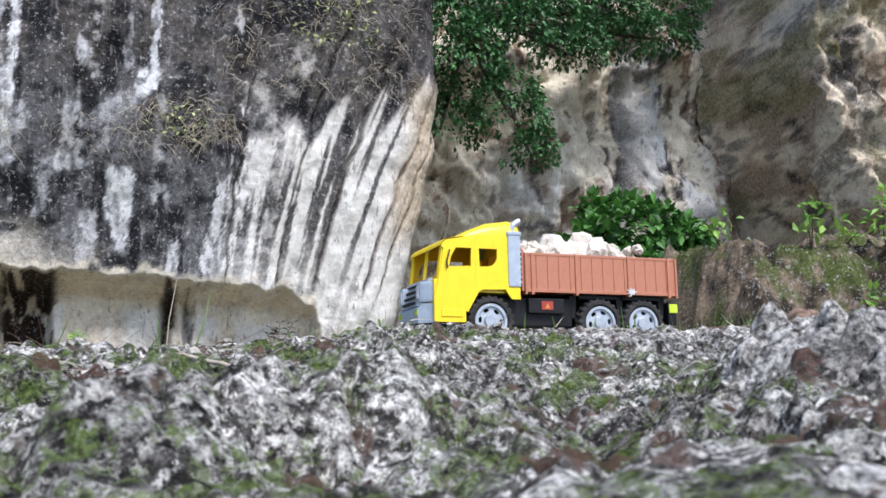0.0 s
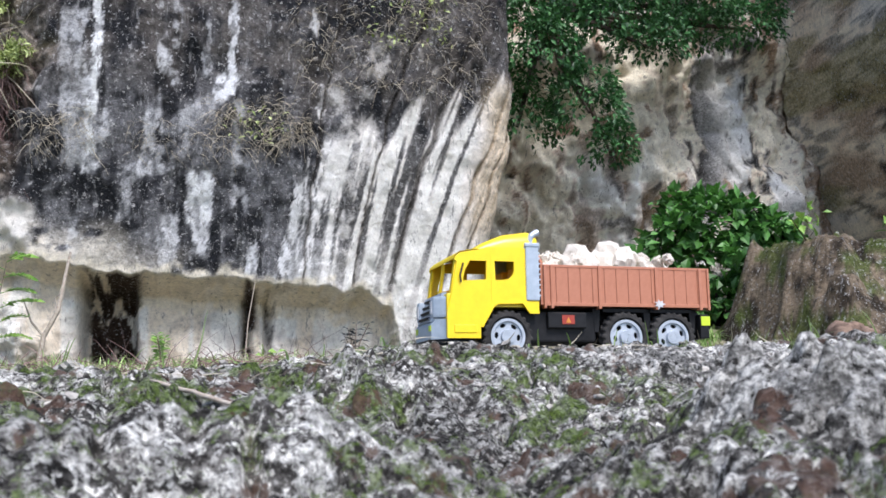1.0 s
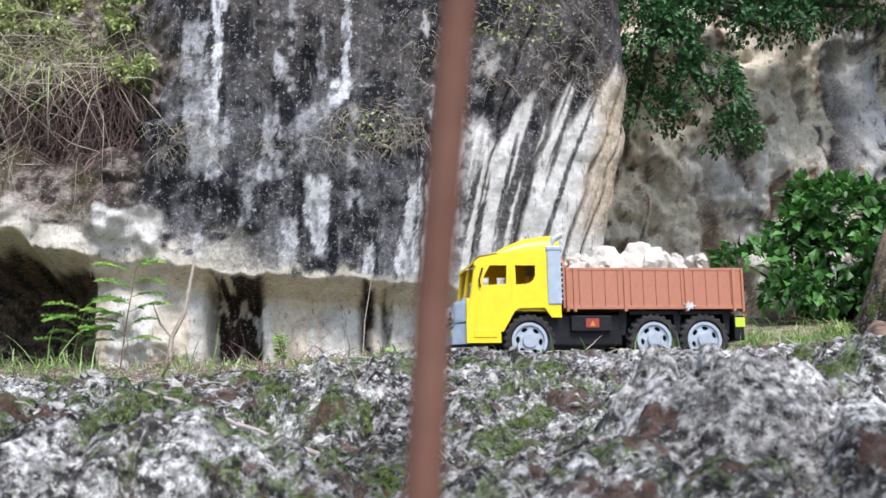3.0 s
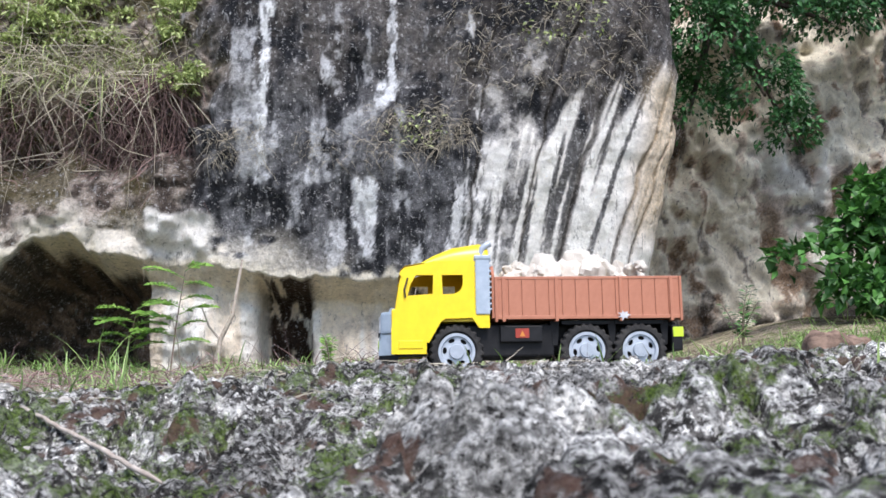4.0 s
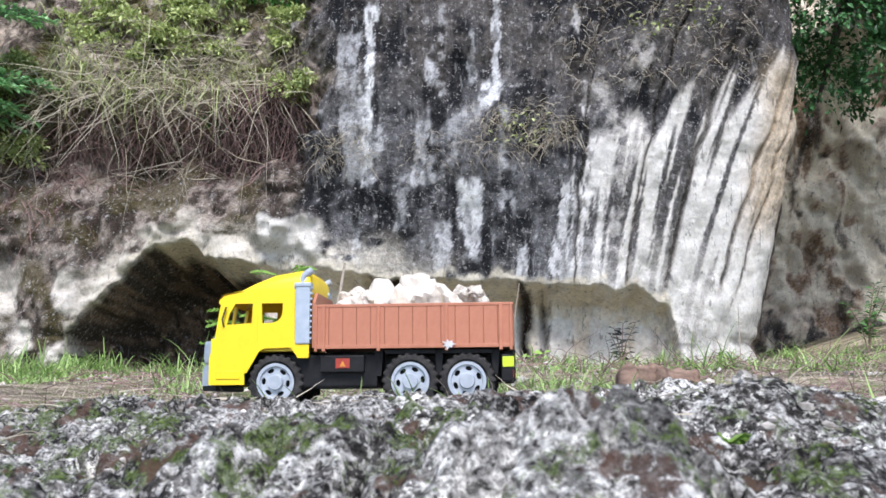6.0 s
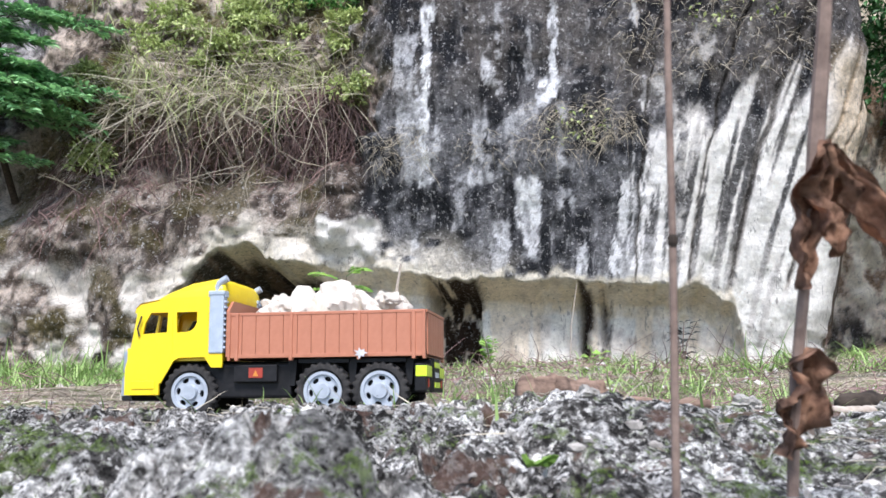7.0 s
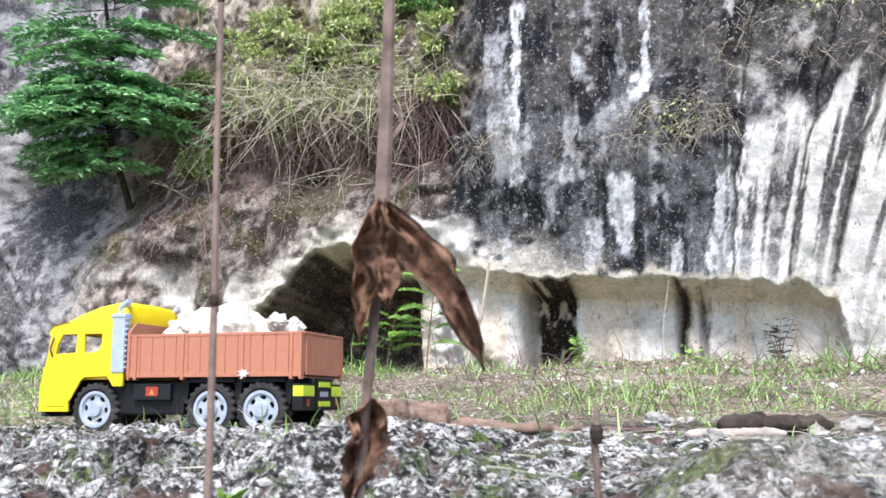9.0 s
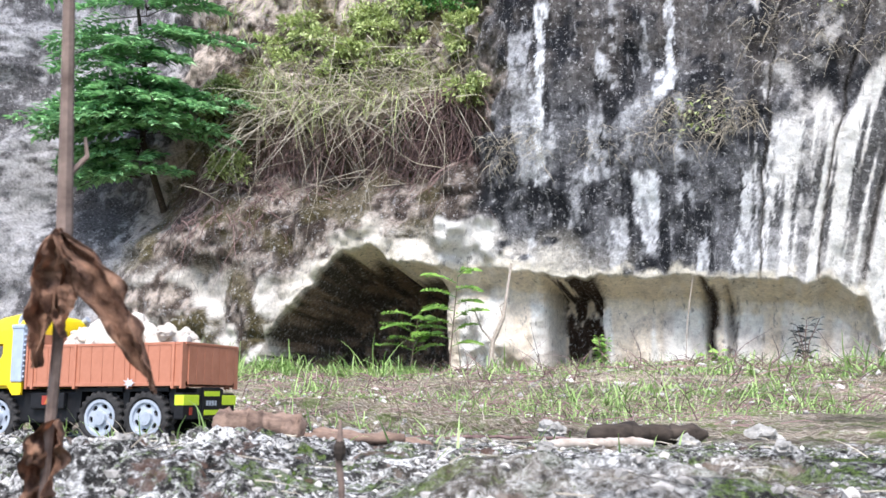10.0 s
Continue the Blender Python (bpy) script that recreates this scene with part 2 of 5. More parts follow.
TYRE = plain_material("dusty_rubber", (0.012, 0.012, 0.013), (0.055, 0.052, 0.05), 0.85, 55, strength=0.3)
RED = plain_material("red_sticker", (0.26, 0.03, 0.018), (0.36, 0.045, 0.025), 0.4, 60, strength=0.03)
AMBER = plain_material("amber_mark", (0.55, 0.2, 0.03), (0.6, 0.24, 0.04), 0.4, 60, strength=0.03)
LIME = plain_material("lime_reflector", (0.45, 0.62, 0.02), (0.58, 0.72, 0.04), 0.3, 60, strength=0.05)
WHITE = plain_material("white_film", (0.4, 0.4, 0.42), (0.7, 0.7, 0.72), 0.35, 90, strength=0.3)
CHALK = plain_material("chalky_stone", (0.52, 0.43, 0.33), (0.88, 0.85, 0.79), 0.95, 40, strength=0.6, dist=0.004)
GRAVEL = plain_material("pale_gravel", (0.18, 0.165, 0.145), (0.55, 0.52, 0.48), 0.95, 60, strength=0.4, dist=0.002, island=0.45)
STONE = plain_material("grey_stone", (0.1, 0.095, 0.085), (0.5, 0.48, 0.44), 0.95, 30, strength=0.7, dist=0.006)
BARK = plain_material("dry_bark", (0.03, 0.018, 0.014), (0.36, 0.25, 0.19), 0.9, 60, strength=0.7, dist=0.004, stretch=(0.25, 1, 1))
DARKWOOD = plain_material("charred_wood", (0.015, 0.012, 0.01), (0.09, 0.07, 0.055), 0.9, 50, strength=0.6, dist=0.004, stretch=(0.25, 1, 1))
PALEWOOD = plain_material("bleached_twig", (0.25, 0.2, 0.16), (0.52, 0.46, 0.4), 0.85, 60, strength=0.4, dist=0.002)
TWIG = plain_material("brown_twig", (0.06, 0.038, 0.036), (0.27, 0.18, 0.165), 0.9, 30, strength=0.3, island=0.5)
DEADLEAF = plain_material("withered_leaf", (0.08, 0.038, 0.028), (0.55, 0.33, 0.22), 0.8, 75, strength=1.0, dist=0.004)
STEM = plain_material("dry_stem", (0.12, 0.085, 0.07), (0.3, 0.22, 0.18), 0.8, 60, strength=0.3)
RUSTY = plain_material("reddish_stem", (0.13, 0.06, 0.04), (0.2, 0.1, 0.07), 0.8, 40, strength=0.3)
LEAF_BUSH = leaf_material("broad_leaf", (0.015, 0.06, 0.01), (0.1, 0.27, 0.05))
LEAF_DARK = leaf_material("dark_leaf", (0.012, 0.05, 0.016), (0.08, 0.24, 0.07))
LEAF_FROND = leaf_material("frond_leaf", (0.08, 0.22, 0.09), (0.42, 0.72, 0.34))
LEAF_YOUNG = leaf_material("young_leaf", (0.12, 0.26, 0.04), (0.3, 0.48, 0.1))
LEAF_BLACK = leaf_material("blackish_leaf", (0.008, 0.012, 0.012), (0.02, 0.03, 0.025), 0.1)
GRASS = leaf_material("grass_blade", (0.12, 0.22, 0.05), (0.42, 0.58, 0.2))
DRYGRASS = leaf_material("dry_grass_blade", (0.22, 0.19, 0.14), (0.6, 0.54, 0.42))
OLIVE = leaf_material("olive_leaf", (0.16, 0.22, 0.05), (0.6, 0.68, 0.3))


# ---- ground: one sheet, fine round the truck, coarse to the horizon ----
def steps(a, b, fine, out0, out1, grow=1.12):
    mid = np.arange(a, b, fine)
    lo, hi, d = [], [], fine
    p = a
    while p > out0:
        d = min(d * grow, 6.0)
        p -= d
        lo.append(p)
    d, p = fine, b
    while p < out1:
        d = min(d * grow, 6.0)
        hi.append(p)
        p += d
    return np.array(lo[::-1] + mid.tolist() + hi)


def knobs(x, y, seed):
    """Rounded lumps with creases between them, 0 to 1."""
    ix, iy = np.floor(x), np.floor(y)
    near = np.full(np.shape(x), 9.0)
    for a in (-1, 0, 1):
        for b in (-1, 0, 1):
            cx, cy = ix + a, iy + b
            dx = cx + 0.15 + 0.7 * hash01(cx, cy, 0 * cx, seed) - x
            dy = cy + 0.15 + 0.7 * hash01(cx, cy, 0 * cx + 1, seed) - y
            near = np.minimum(near, dx * dx + dy * dy)
    return np.clip(1 - near, 0, 1)


# humps of bare rock before the truck: place, top, reach
BOULDERS = ((-0.742, -0.763, -0.088, 0.075, 0.08), (-0.03, -0.56, -0.03, 0.16, 0.1), (-0.6, -0.68, -0.068, 0.12, 0.1), (-0.46, -0.35, -0.018, 0.075, 0.07),
            (-0.22, -0.72, -0.036, 0.085, 0.08), (0.11, -0.34, 0.006, 0.09, 0.07), (0.175, -0.71, -0.001, 0.085, 0.08), (0.4, -0.39, 0.016, 0.13, 0.08), (0.76, -0.4, 0.03, 0.14, 0.1))


def ground_height(x, y):
    near = np.clip(-0.150 + 0.088 * (x + 0.76), -0.19, 0.0)
    front = np.interp(x, [-2.0, -1.0, -0.6, -0.35, 0.0, 0.3, 3.0], [-0.05, -0.02, -0.03, -0.004, 0.0, 0.0, 0.0])
    h = near + (front - near) * smooth(-0.72, -0.06, y)
    ridge = np.interp(x, [-1.2, -0.55, -0.3, -0.05, 0.15, 0.32, 0.5, 0.75, 1.0], [0.0, 0.01, 0.0, 0.002, 0.014, 0.028, 0.02, 0.0, 0.0])
    h = h + ridge * np.exp(-((y + 0.2) / 0.11) ** 2)
    h = h + 0.05 * np.exp(-((x + 0.9) / 0.12) ** 2 - ((y + 0.45) / 0.12) ** 2)
    for bx, by, top, rx, ry in BOULDERS:
        d2 = ((x - bx + 0.3 * rx * (fbm(x * 9, y * 9, 2, 3, 15) - 0.5)) / rx) ** 2 + ((y - by + 0.3 * ry * (fbm(x * 9, y * 9, 6, 3, 16) - 0.5)) / ry) ** 2
        h = h + np.maximum(top - h, 0) * np.exp(-d2 ** 1.6)
    # rise towards the foot of the cliff, into the recess, and the bank beside it
    h = h + 0.36 * smooth(1.0, 8.2, y) + 0.55 * smooth(2.2, 4.5, x) * smooth(5.5, 9.5, y)
    # keep the camera's way free
    rough = smooth(0.02, 0.5, abs(y + 1.25)) * 0.9 + 0.1
    bed = smooth(0.0, 0.09, np.maximum(np.maximum(abs(x + 0.06) - 0.24, 0), np.maximum(abs(y - 0.07) - 0.085, 0)))
    wx = x + 0.05 * (fbm(x * 10, y * 10, 1, 3, 17) - 0.5)
    wy = y + 0.05 * (fbm(x * 10, y * 10, 8, 3, 18) - 0.5)
    n = (fbm(x * 6, y * 6, 0, 3, 11) - 0.5) * 0.06 + (knobs(wx * 13, wy * 13, 21) - 0.62) * 0.04
    pit = fbm(wx * 30, wy * 30, 4, 3, 27)
    n = n * (1 - 0.5 * smooth(-0.42, -0.25, y) * smooth(0.3, 0.1, y)) + (knobs(wx * 40, wy * 40, 23) - 0.6) * 0.024 + (knobs(wx * 95 + 3 * n, wy * 95, 24) - 0.6) * 0.008
    n = n - 0.022 * smooth(0.55, 0.66, pit) + (fbm(x * 75, y * 75, 0, 3, 33) - 0.5) * 0.012
    far = (1 - 0.5 * smooth(0.4, 2.0, y)) * (1 - 0.65 * smooth(0.25, 0.5, x) * smooth(-0.8, -0.6, y))
    h = h - 0.016 * smooth(0.32, 0.55, x) * smooth(-0.95, -0.75, y) * smooth(-0.08, -0.2, y)
    return h + n * rough * bed * far + (fbm(x * 1.1, y * 1.1, 0, 3, 5) - 0.5) * 0.12 * smooth(0.5, 3, y)


gx = steps(-1.15, 1.45, 0.0036, -70, 70)
gy = steps(-0.9, 0.15, 0.0036, -70, 70)
GX, GY = np.meshgrid(gx, gy, indexing="ij")
GZ = ground_height(GX, GY)
soil = np.clip(smooth(0.12, 0.5, GY + 0.25 * (fbm(GX * 5, GY * 5, 0, 3, 3) - 0.5)) + 0.5 * smooth(0.45, 0.9, GX) * smooth(0.45, 0.6, fbm(GX * 9, GY * 9, 0, 3, 8)), 0, 1)
bank = smooth(4.8, 6.0, GX) * smooth(4.0, 5.0, GY)
soil = soil * (1 - 0.8 * bank)
mossy = np.maximum(0.45 * smooth(0.35, 0.75, GX) * smooth(0.15, -0.1, GY), bank)
mossy = np.maximum(mossy, 0.4 * smooth(-0.3, -0.45, GX))
mossy = np.maximum(mossy, 0.5 * smooth(1.2, 0.6, np.hypot((GX + 0.2) / 0.2, (GY + 0.58) / 0.12)))
bare = 0 * GX
for bx, by, rr in ((-0.2, -0.76, 0.09), (0.0, -0.45, 0.08), (-0.1, -0.24, 0.12), (0.1, -0.2, 0.1), (0.18, -0.74, 0.09), (0.8, -0.42, 0.08)):
    bare = np.maximum(bare, smooth(1.3, 0.6, np.hypot(GX - bx, GY - by) / rr + 0.8 * (fbm(GX * 14, GY * 14, 3, 3, 29) - 0.5)))
ground = sheet("ground", GX, GY, GZ, GROUND, soil=soil, tone=np.stack([mossy, bare, 0 * bare], -1))
tagged(ground, "lichen-spotted, mossy grey rock running into dry soil", "ground", kind="structure")


def height(x, y):
    return float(ground_height(np.array([float(x)]), np.array([float(y)]))[0])


# ---- the main cliff with its undercut and cave ----
nz = np.concatenate([np.arange(-0.2, 4.6, 0.02), np.linspace(4.64, 7.0, 50)])
ns = np.concatenate([np.linspace(0, 0.27, 110), np.linspace(0.2715, 1, 620)])
S, V = np.meshgrid(ns, nz, indexing="ij")
xr = np.interp(V, [-0.2, 0.4, 0.9, 1.5, 2.0, 2.45, 3.3, 4.2, 14.0], [2.45, 2.36, 2.3, 2.42, 2.6, 2.72, 2.8, 2.75, 2.6])
xr = xr + 0.12 * (fbm(0, V * 3.0, 4.0, 4, 41) - 0.5)
X = -12.0 + S * (xr + 12.0)
zl = np.interp(X, [-4.26, -4.2, -4.05, -3.5, -3.38, -3.0, -2.9, -2.5, -2.2, -1.34, 0.25, 1.2, 1.5, 1.72], [-0.5, 0.72, 0.9, 1.52, 1.58, 1.56, 1.42, 1.4, 1.36, 1.25, 1.16, 1.1, 0.92, -0.5])
zl = zl + 0.1 * (fbm(X * 5, 0, 7.0, 4, 61) - 0.5) + 0.06 * (fbm(X * 15, 0, 2.0, 3, 63) - 0.5)
V = V + np.clip(zl - 1.3, -0.5, 0.35) * np.exp(-((V - 1.3) / 0.55) ** 2)      # the rows follow the lip
wob = fbm(X * 2.2, V * 2.2, 0, 4, 51) - 0.5
under = np.clip((zl - V) / np.interp(X, [-4.0, -3.3, -2.0, 1.0, 1.6], [0.15, 0.35, 0.18, 0.17, 0.06]), 0, 1)
deep = np.interp(X, [-4.3, -3.9, -2.75, -2.46, -2.4, -1.9, -1.44, -1.4, -1.36, -0.92, -0.88, -0.5, 0.06, 0.13, 0.19, 0.27, 0.32, 0.38, 0.8, 1.3, 1.6, 1.75],
                 [0.5, 1.5, 1.6, 1.5, 0.7, 0.52, 0.62, 0.72, 1.5, 1.5, 0.78, 0.66, 0.72, 1.02, 0.72, 0.72, 0.95, 0.7, 0.62, 0.5, 0.3, 0.0])
deep = deep + 0.22 * (fbm(X * 3, V * 2, 3.0, 4, 71) - 0.5)
left = smooth(-1.7, -2.2, X + 1.0 * wob + 0.25 * (fbm(X * 7, V * 5, 3, 3, 57) - 0.5))
Y = 8.05 + 0.25 * (fbm(X * 0.7, V * 0.5, 0, 3, 81) - 0.5) + 0.16 * wob + 0.05 * (fbm(X * 9, V * 7, 1, 3, 91) - 0.5)
Y = Y + (ridged(X * 3.2 - V * 0.9, V * 0.35, 2, 3, 101) - 0.6) * -0.09 * smooth(0.2, 1.0, X - (V - 1.2) * 0.5)     # flutes of the column
Y = Y - 0.18 * smooth(1.2, 3.0, V) * (1 - left) + 0.3 * np.exp(-(xr - X) / 0.12)
Y = Y + left * (0.3 * np.maximum(V - 1.75, 0) - 0.2 + 0.5 * (fbm(X * 1.6, V * 1.6, 5, 4, 111) - 0.5)) + 0.5 * smooth(-5.0, -7.0, X) * smooth(0.8, 4, V) * left - 1.2 * smooth(-7.2, -8.2, X)
hollow = np.exp(-((V - 2.65 + 0.5 * wob) / 0.3) ** 2) * smooth(-5.2, -4.6, X) + 0.8 * np.exp(-((V - 2.5) / 0.5) ** 2 - ((X + 6.0) / 0.8) ** 2)
Y = Y + left * (0.42 * hollow - 0.22 * np.exp(-((V - 3.2) / 0.2) ** 2) * smooth(-5.2, -4.6, X) + 0.22 * (ridged(X * 2.6, V * 2.2, 4, 4, 113) - 0.6))
Y = Y + under * deep * np.interp(X, [-2.8, -2.45], [1.0, 0.62])
Y = Y + 0.16 * under * (ridged(X * 3.4, V * 3.0, 5, 4, 195) - 0.6) * smooth(-2.3, -2.55, X)
lean = np.interp(X, [0.0, 0.6, 1.5, 2.4], [0.0, 0.07, 0.22, 0.36])
Q = X - lean * (V - 1.2)
streak = fbm(Q * 5.5, V * 0.4, 0, 4, 121)
fine_streak = fbm(Q * 15, V * 0.7, 0, 4, 131)
blotch = fbm(X * 2.6, V * 2.0, 0, 5, 141)
speck = fbm(X * 13, V * 11, 0, 4, 145)
tone = mix([0.018, 0.019, 0.023], [0.16, 0.16, 0.17], smooth(0.42, 0.6, blotch * 0.45 + fine_streak * 0.25 + speck * 0.3))
high = V + 0.7 * (blotch - 0.5) + 0.35 * smooth(-0.5, 1.5, X)
tone = mix(tone, [0.1, 0.084, 0.07], smooth(2.7, 3.4, high) * 0.65 * smooth(0.35, 0.6, speck * 0.5 + blotch * 0.5))
white = smooth(0.6, 0.68, streak * 0.6 + blotch * 0.4) * smooth(0.42, 0.58, speck) * 0.6
xb = np.interp(V, [0.0, 1.2, 1.7, 2.3, 2.52, 2.72, 3.15, 3.45], [0.3, 0.35, 0.5, 0.8, 1.15, 1.6, 2.35, 2.9])
reach = fbm(Q * 8, 0 * V, 4, 3, 127)
col_zone = smooth(-0.12, 0.2, X - xb + 0.9 * (streak - 0.5) + 1.3 * (reach - 0.5))
flute = 0.5 + 0.5 * np.sin(Q * 17 + 5 * (streak - 0.5))
thin_streak = fbm(Q * 26, V * 0.9, 3, 4, 137)
need = np.interp(X, [0.2, 0.9, 1.5, 2.2], [0.53, 0.48, 0.43, 0.41])
line = 0.1 + 0.9 * smooth(need - 0.03, need + 0.03, fine_streak * 0.5 + thin_streak * 0.38 + flute * 0.12)
white = np.maximum(white, col_zone * np.maximum(line, 0.75 * smooth(1.9, 0.9, V + 0.5 * (streak - 0.5))))
for cx, hw, z0, z1, sl, hard in ((-1.32, 0.05, 2.12, 3.9, 0.03, 1.0), (-1.52, 0.1, 2.4, 3.6, 0.0, 0.45), (-1.4, 0.16, 2.15, 2.6, 0.0, 0.5), (-0.087, 0.03, 3.05, 4.3, 0.0, 0.85), (-0.17, 0.1, 2.85, 3.12, 0.5, 0.9), (-0.4, 0.13, 2.55, 2.9, 0.9, 0.4), (-0.37, 0.1, 1.7, 2.14, 0.0, 1.4), (-0.35, 0.08, 1.4, 1.72, 0.0, 0.7),
                                 (-0.84, 0.07, 2.1, 2.7, 0.12, 0.6), (-1.0, 0.06, 1.7, 2.2, 0.1, 0.35), (0.72, 0.05, 1.2, 2.55, 0.16, 1.0), (0.5, 0.04, 1.2, 2.1, 0.16, 0.9), (-0.62, 0.08, 1.3, 1.75, 0.05, 0.5), (0.12, 0.05, 1.2, 1.5, 0, 0.8), (0.75, 0.025, 2.75, 3.05, 0.0, 0.9), (0.68, 0.03, 3.55, 3.85, 0.0, 0.8), (-0.33, 0.035, 3.1, 3.6, 0.05, 0.4)):
    edge = 0.16 * (fbm(X * 18, V * 6, 9, 5, 151, 0.65) - 0.5)
    d = abs(X - cx - sl * (V - 0.5 * (z0 + z1)) + edge) / hw
    white = np.maximum(white, hard * (0.35 + 0.65 * smooth(0.38, 0.45, fbm(X * 22, V * 9, 1, 3, 153))) * smooth(1.15, 0.85, d) * smooth(z0 - 0.04, z0 + 0.03, V + edge) * smooth(z1 + 0.05, z1 - 0.03, V + edge))
white = np.minimum(white, 1)
tone = mix(tone, mix([0.92, 0.88, 0.83], [0.88, 0.89, 0.92], smooth(1.2, 0.2, X)), white)
for x0, w in ((1.48, 0.026), (1.98, 0.02), (1.1, 0.012), (0.62, 0.01), (2.15, 0.012)):
    crack = smooth(1.3, 0.5, abs(Q - x0 + 0.07 * (fbm(0, V * 3.5, x0, 3, 155) - 0.5)) / w) * smooth(0.9, 1.2, V)
    tone = mix(tone, [0.05, 0.045, 0.042], crack * 0.85)
    Y = Y + crack * 0.05
tone = mix(tone, [0.66, 0.53, 0.37], smooth(0.5, 0.2, xr - X) * smooth(1.4, 1.9, V) * smooth(3.4, 3.0, V) * 0.8)
earth = mix([0.11, 0.085, 0.07], [0.58, 0.49, 0.42], smooth(0.42, 0.58, blotch * 0.45 + speck * 0.55))
earth = mix(earth, [0.12, 0.1, 0.035], smooth(0.52, 0.62, fbm(X * 2.4, V * 2.4, 8, 4, 161)) * 0.75)
darkwall = mix([0.13, 0.125, 0.13], [0.5, 0.49, 0.5], smooth(0.44, 0.58, blotch * 0.3 + streak * 0.3 + speck * 0.4))
earth = mix(earth, darkwall, smooth(-5.6, -6.6, X + 0.8 * (blotch - 0.5)))
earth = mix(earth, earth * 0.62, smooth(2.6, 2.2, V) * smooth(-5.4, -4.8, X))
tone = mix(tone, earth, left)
lip = smooth(0.45, 0.08, V - zl + 0.35 * (blotch - 0.5)) * smooth(-0.4, -1.6, X + 0.6 * wob) * smooth(-4.4, -4.0, X)
tone = mix(tone, [0.86, 0.8, 0.7], lip * smooth(0.28, 0.38, fbm(X * 4, V * 7, 2, 4, 171)))
chunk = smooth(1.5, 1.05, V + 0.8 * (blotch - 0.5)) * smooth(-4.0, -4.2, X) * smooth(-6.3, -5.7, X)
tone = mix(tone, [0.8, 0.75, 0.68], chunk * smooth(0.36, 0.46, fbm(X * 2.2, V * 2.6, 4, 3, 181)))
block = smooth(1.2, 0.8, np.maximum(abs(X + 2.1) / 0.27, abs(V - 1.6) / 0.2) + 0.9 * (fbm(X * 6, V * 6, 5, 4, 185) - 0.5))
tone = mix(tone, [0.9, 0.87, 0.82], block)
rim = smooth(0.09, 0.02, V - zl + 0.22 * (fbm(X * 9, V * 9, 3, 4, 187) - 0.5))
tone = mix(tone, [0.78, 0.72, 0.6], rim * smooth(1.75, 1.6, X) * smooth(-4.3, -4.1, X))
stain = smooth(0.5, 0.68, fbm(X * 7, V * 5, 6, 4, 191))
inner = mix(mix([0.9, 0.8, 0.66], [0.92, 0.88, 0.82], smooth(0.42, 0.58, streak)), [0.3, 0.22, 0.15], stain * 0.3)
inner = mix(inner, [0.84, 0.75, 0.6], smooth(-0.32, -0.26, V - zl) * (0.5 + 0.5 * smooth(0.4, 0.6, speck)))
# dark brown in the gap and along two cracks, broken up by noise
gap_dark = np.maximum(smooth(-1.4, -1.3, X) * smooth(-0.8, -0.92, X), smooth(0.08, 0.02, abs(X - 0.14 - 0.1 * wob)))
gap_dark = np.maximum(gap_dark, smooth(0.06, 0.02, abs(X - 0.33 - 0.1 * wob)) * 0.8)
inner = mix(inner, [0.045, 0.03, 0.022], gap_dark * smooth(0.38, 0.46, fbm(X * 11, V * 6, 2, 4, 201)))
# cave inside painted near black to deepen its shade, below a pale ceiling strip
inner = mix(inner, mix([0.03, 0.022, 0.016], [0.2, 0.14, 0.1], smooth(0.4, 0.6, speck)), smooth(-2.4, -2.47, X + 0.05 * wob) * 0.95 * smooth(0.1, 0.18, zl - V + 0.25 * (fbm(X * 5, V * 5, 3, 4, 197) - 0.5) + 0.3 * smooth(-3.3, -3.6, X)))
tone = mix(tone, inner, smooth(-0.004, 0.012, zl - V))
FACE_X, FACE_Y, FACE_Z = X, Y, nz
VC = V
# the wall goes on round the corner, back into the recess
k = np.linspace(0.02, 1, 60)[:, None]
vs = nz[None, :]
ex, ey = xr[-1][None, :], Y[-1][None, :]
SX = ex + 0.05 * np.sin(k * 9) + 0.5 * k + 0.25 * (fbm(k * 9, vs * 2.2, 1, 4, 211) - 0.5) * np.minimum(1, k * 8)
SY = ey + 5.2 * k + 0 * vs
stone = mix([0.13, 0.1, 0.075], [0.36, 0.3, 0.24], smooth(0.4, 0.62, fbm(k * 12, vs * 1.6, 3, 4, 221)))
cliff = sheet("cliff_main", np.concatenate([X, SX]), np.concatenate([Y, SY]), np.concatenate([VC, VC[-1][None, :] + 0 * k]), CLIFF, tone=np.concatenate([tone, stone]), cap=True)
tagged(cliff, "streaked dark and white limestone cliff with an undercut foot and a cave", "cliff", kind="structure")

# ---- the recess behind the corner ----
U, V = np.meshgrid(np.linspace(0, 1, 300), np.concatenate([np.arange(0.0, 6.6, 0.03), np.linspace(6.65, 8.4, 24)]), indexing="ij")
X = 2.0 + U * 9.5
Y = 12.6 - U * 2.4 + 1.1 * (fbm(X * 0.5, V * 0.4, 0, 3, 301) - 0.5) + 0.9 * (fbm(X * 1.7, V * 1.2, 0, 5, 311) - 0.5) + 0.3 * (ridged(X * 4, V * 2.2, 1, 4, 321) - 0.5) - 0.08 * V
blotch, streak = fbm(X * 1.3, V * 1.1, 0, 5, 331), fbm(X * 3.2, V * 0.5, 0, 5, 341)
grit = fbm(X * 7, V * 5, 2, 5, 335, 0.6)
run = fbm(X * 4.5, V * 0.7, 3, 5, 337, 0.62)
tone = mix([0.33, 0.235, 0.165], [0.95, 0.84, 0.7], smooth(0.41, 0.47, blotch * 0.35 + grit * 0.4 + run * 0.25))
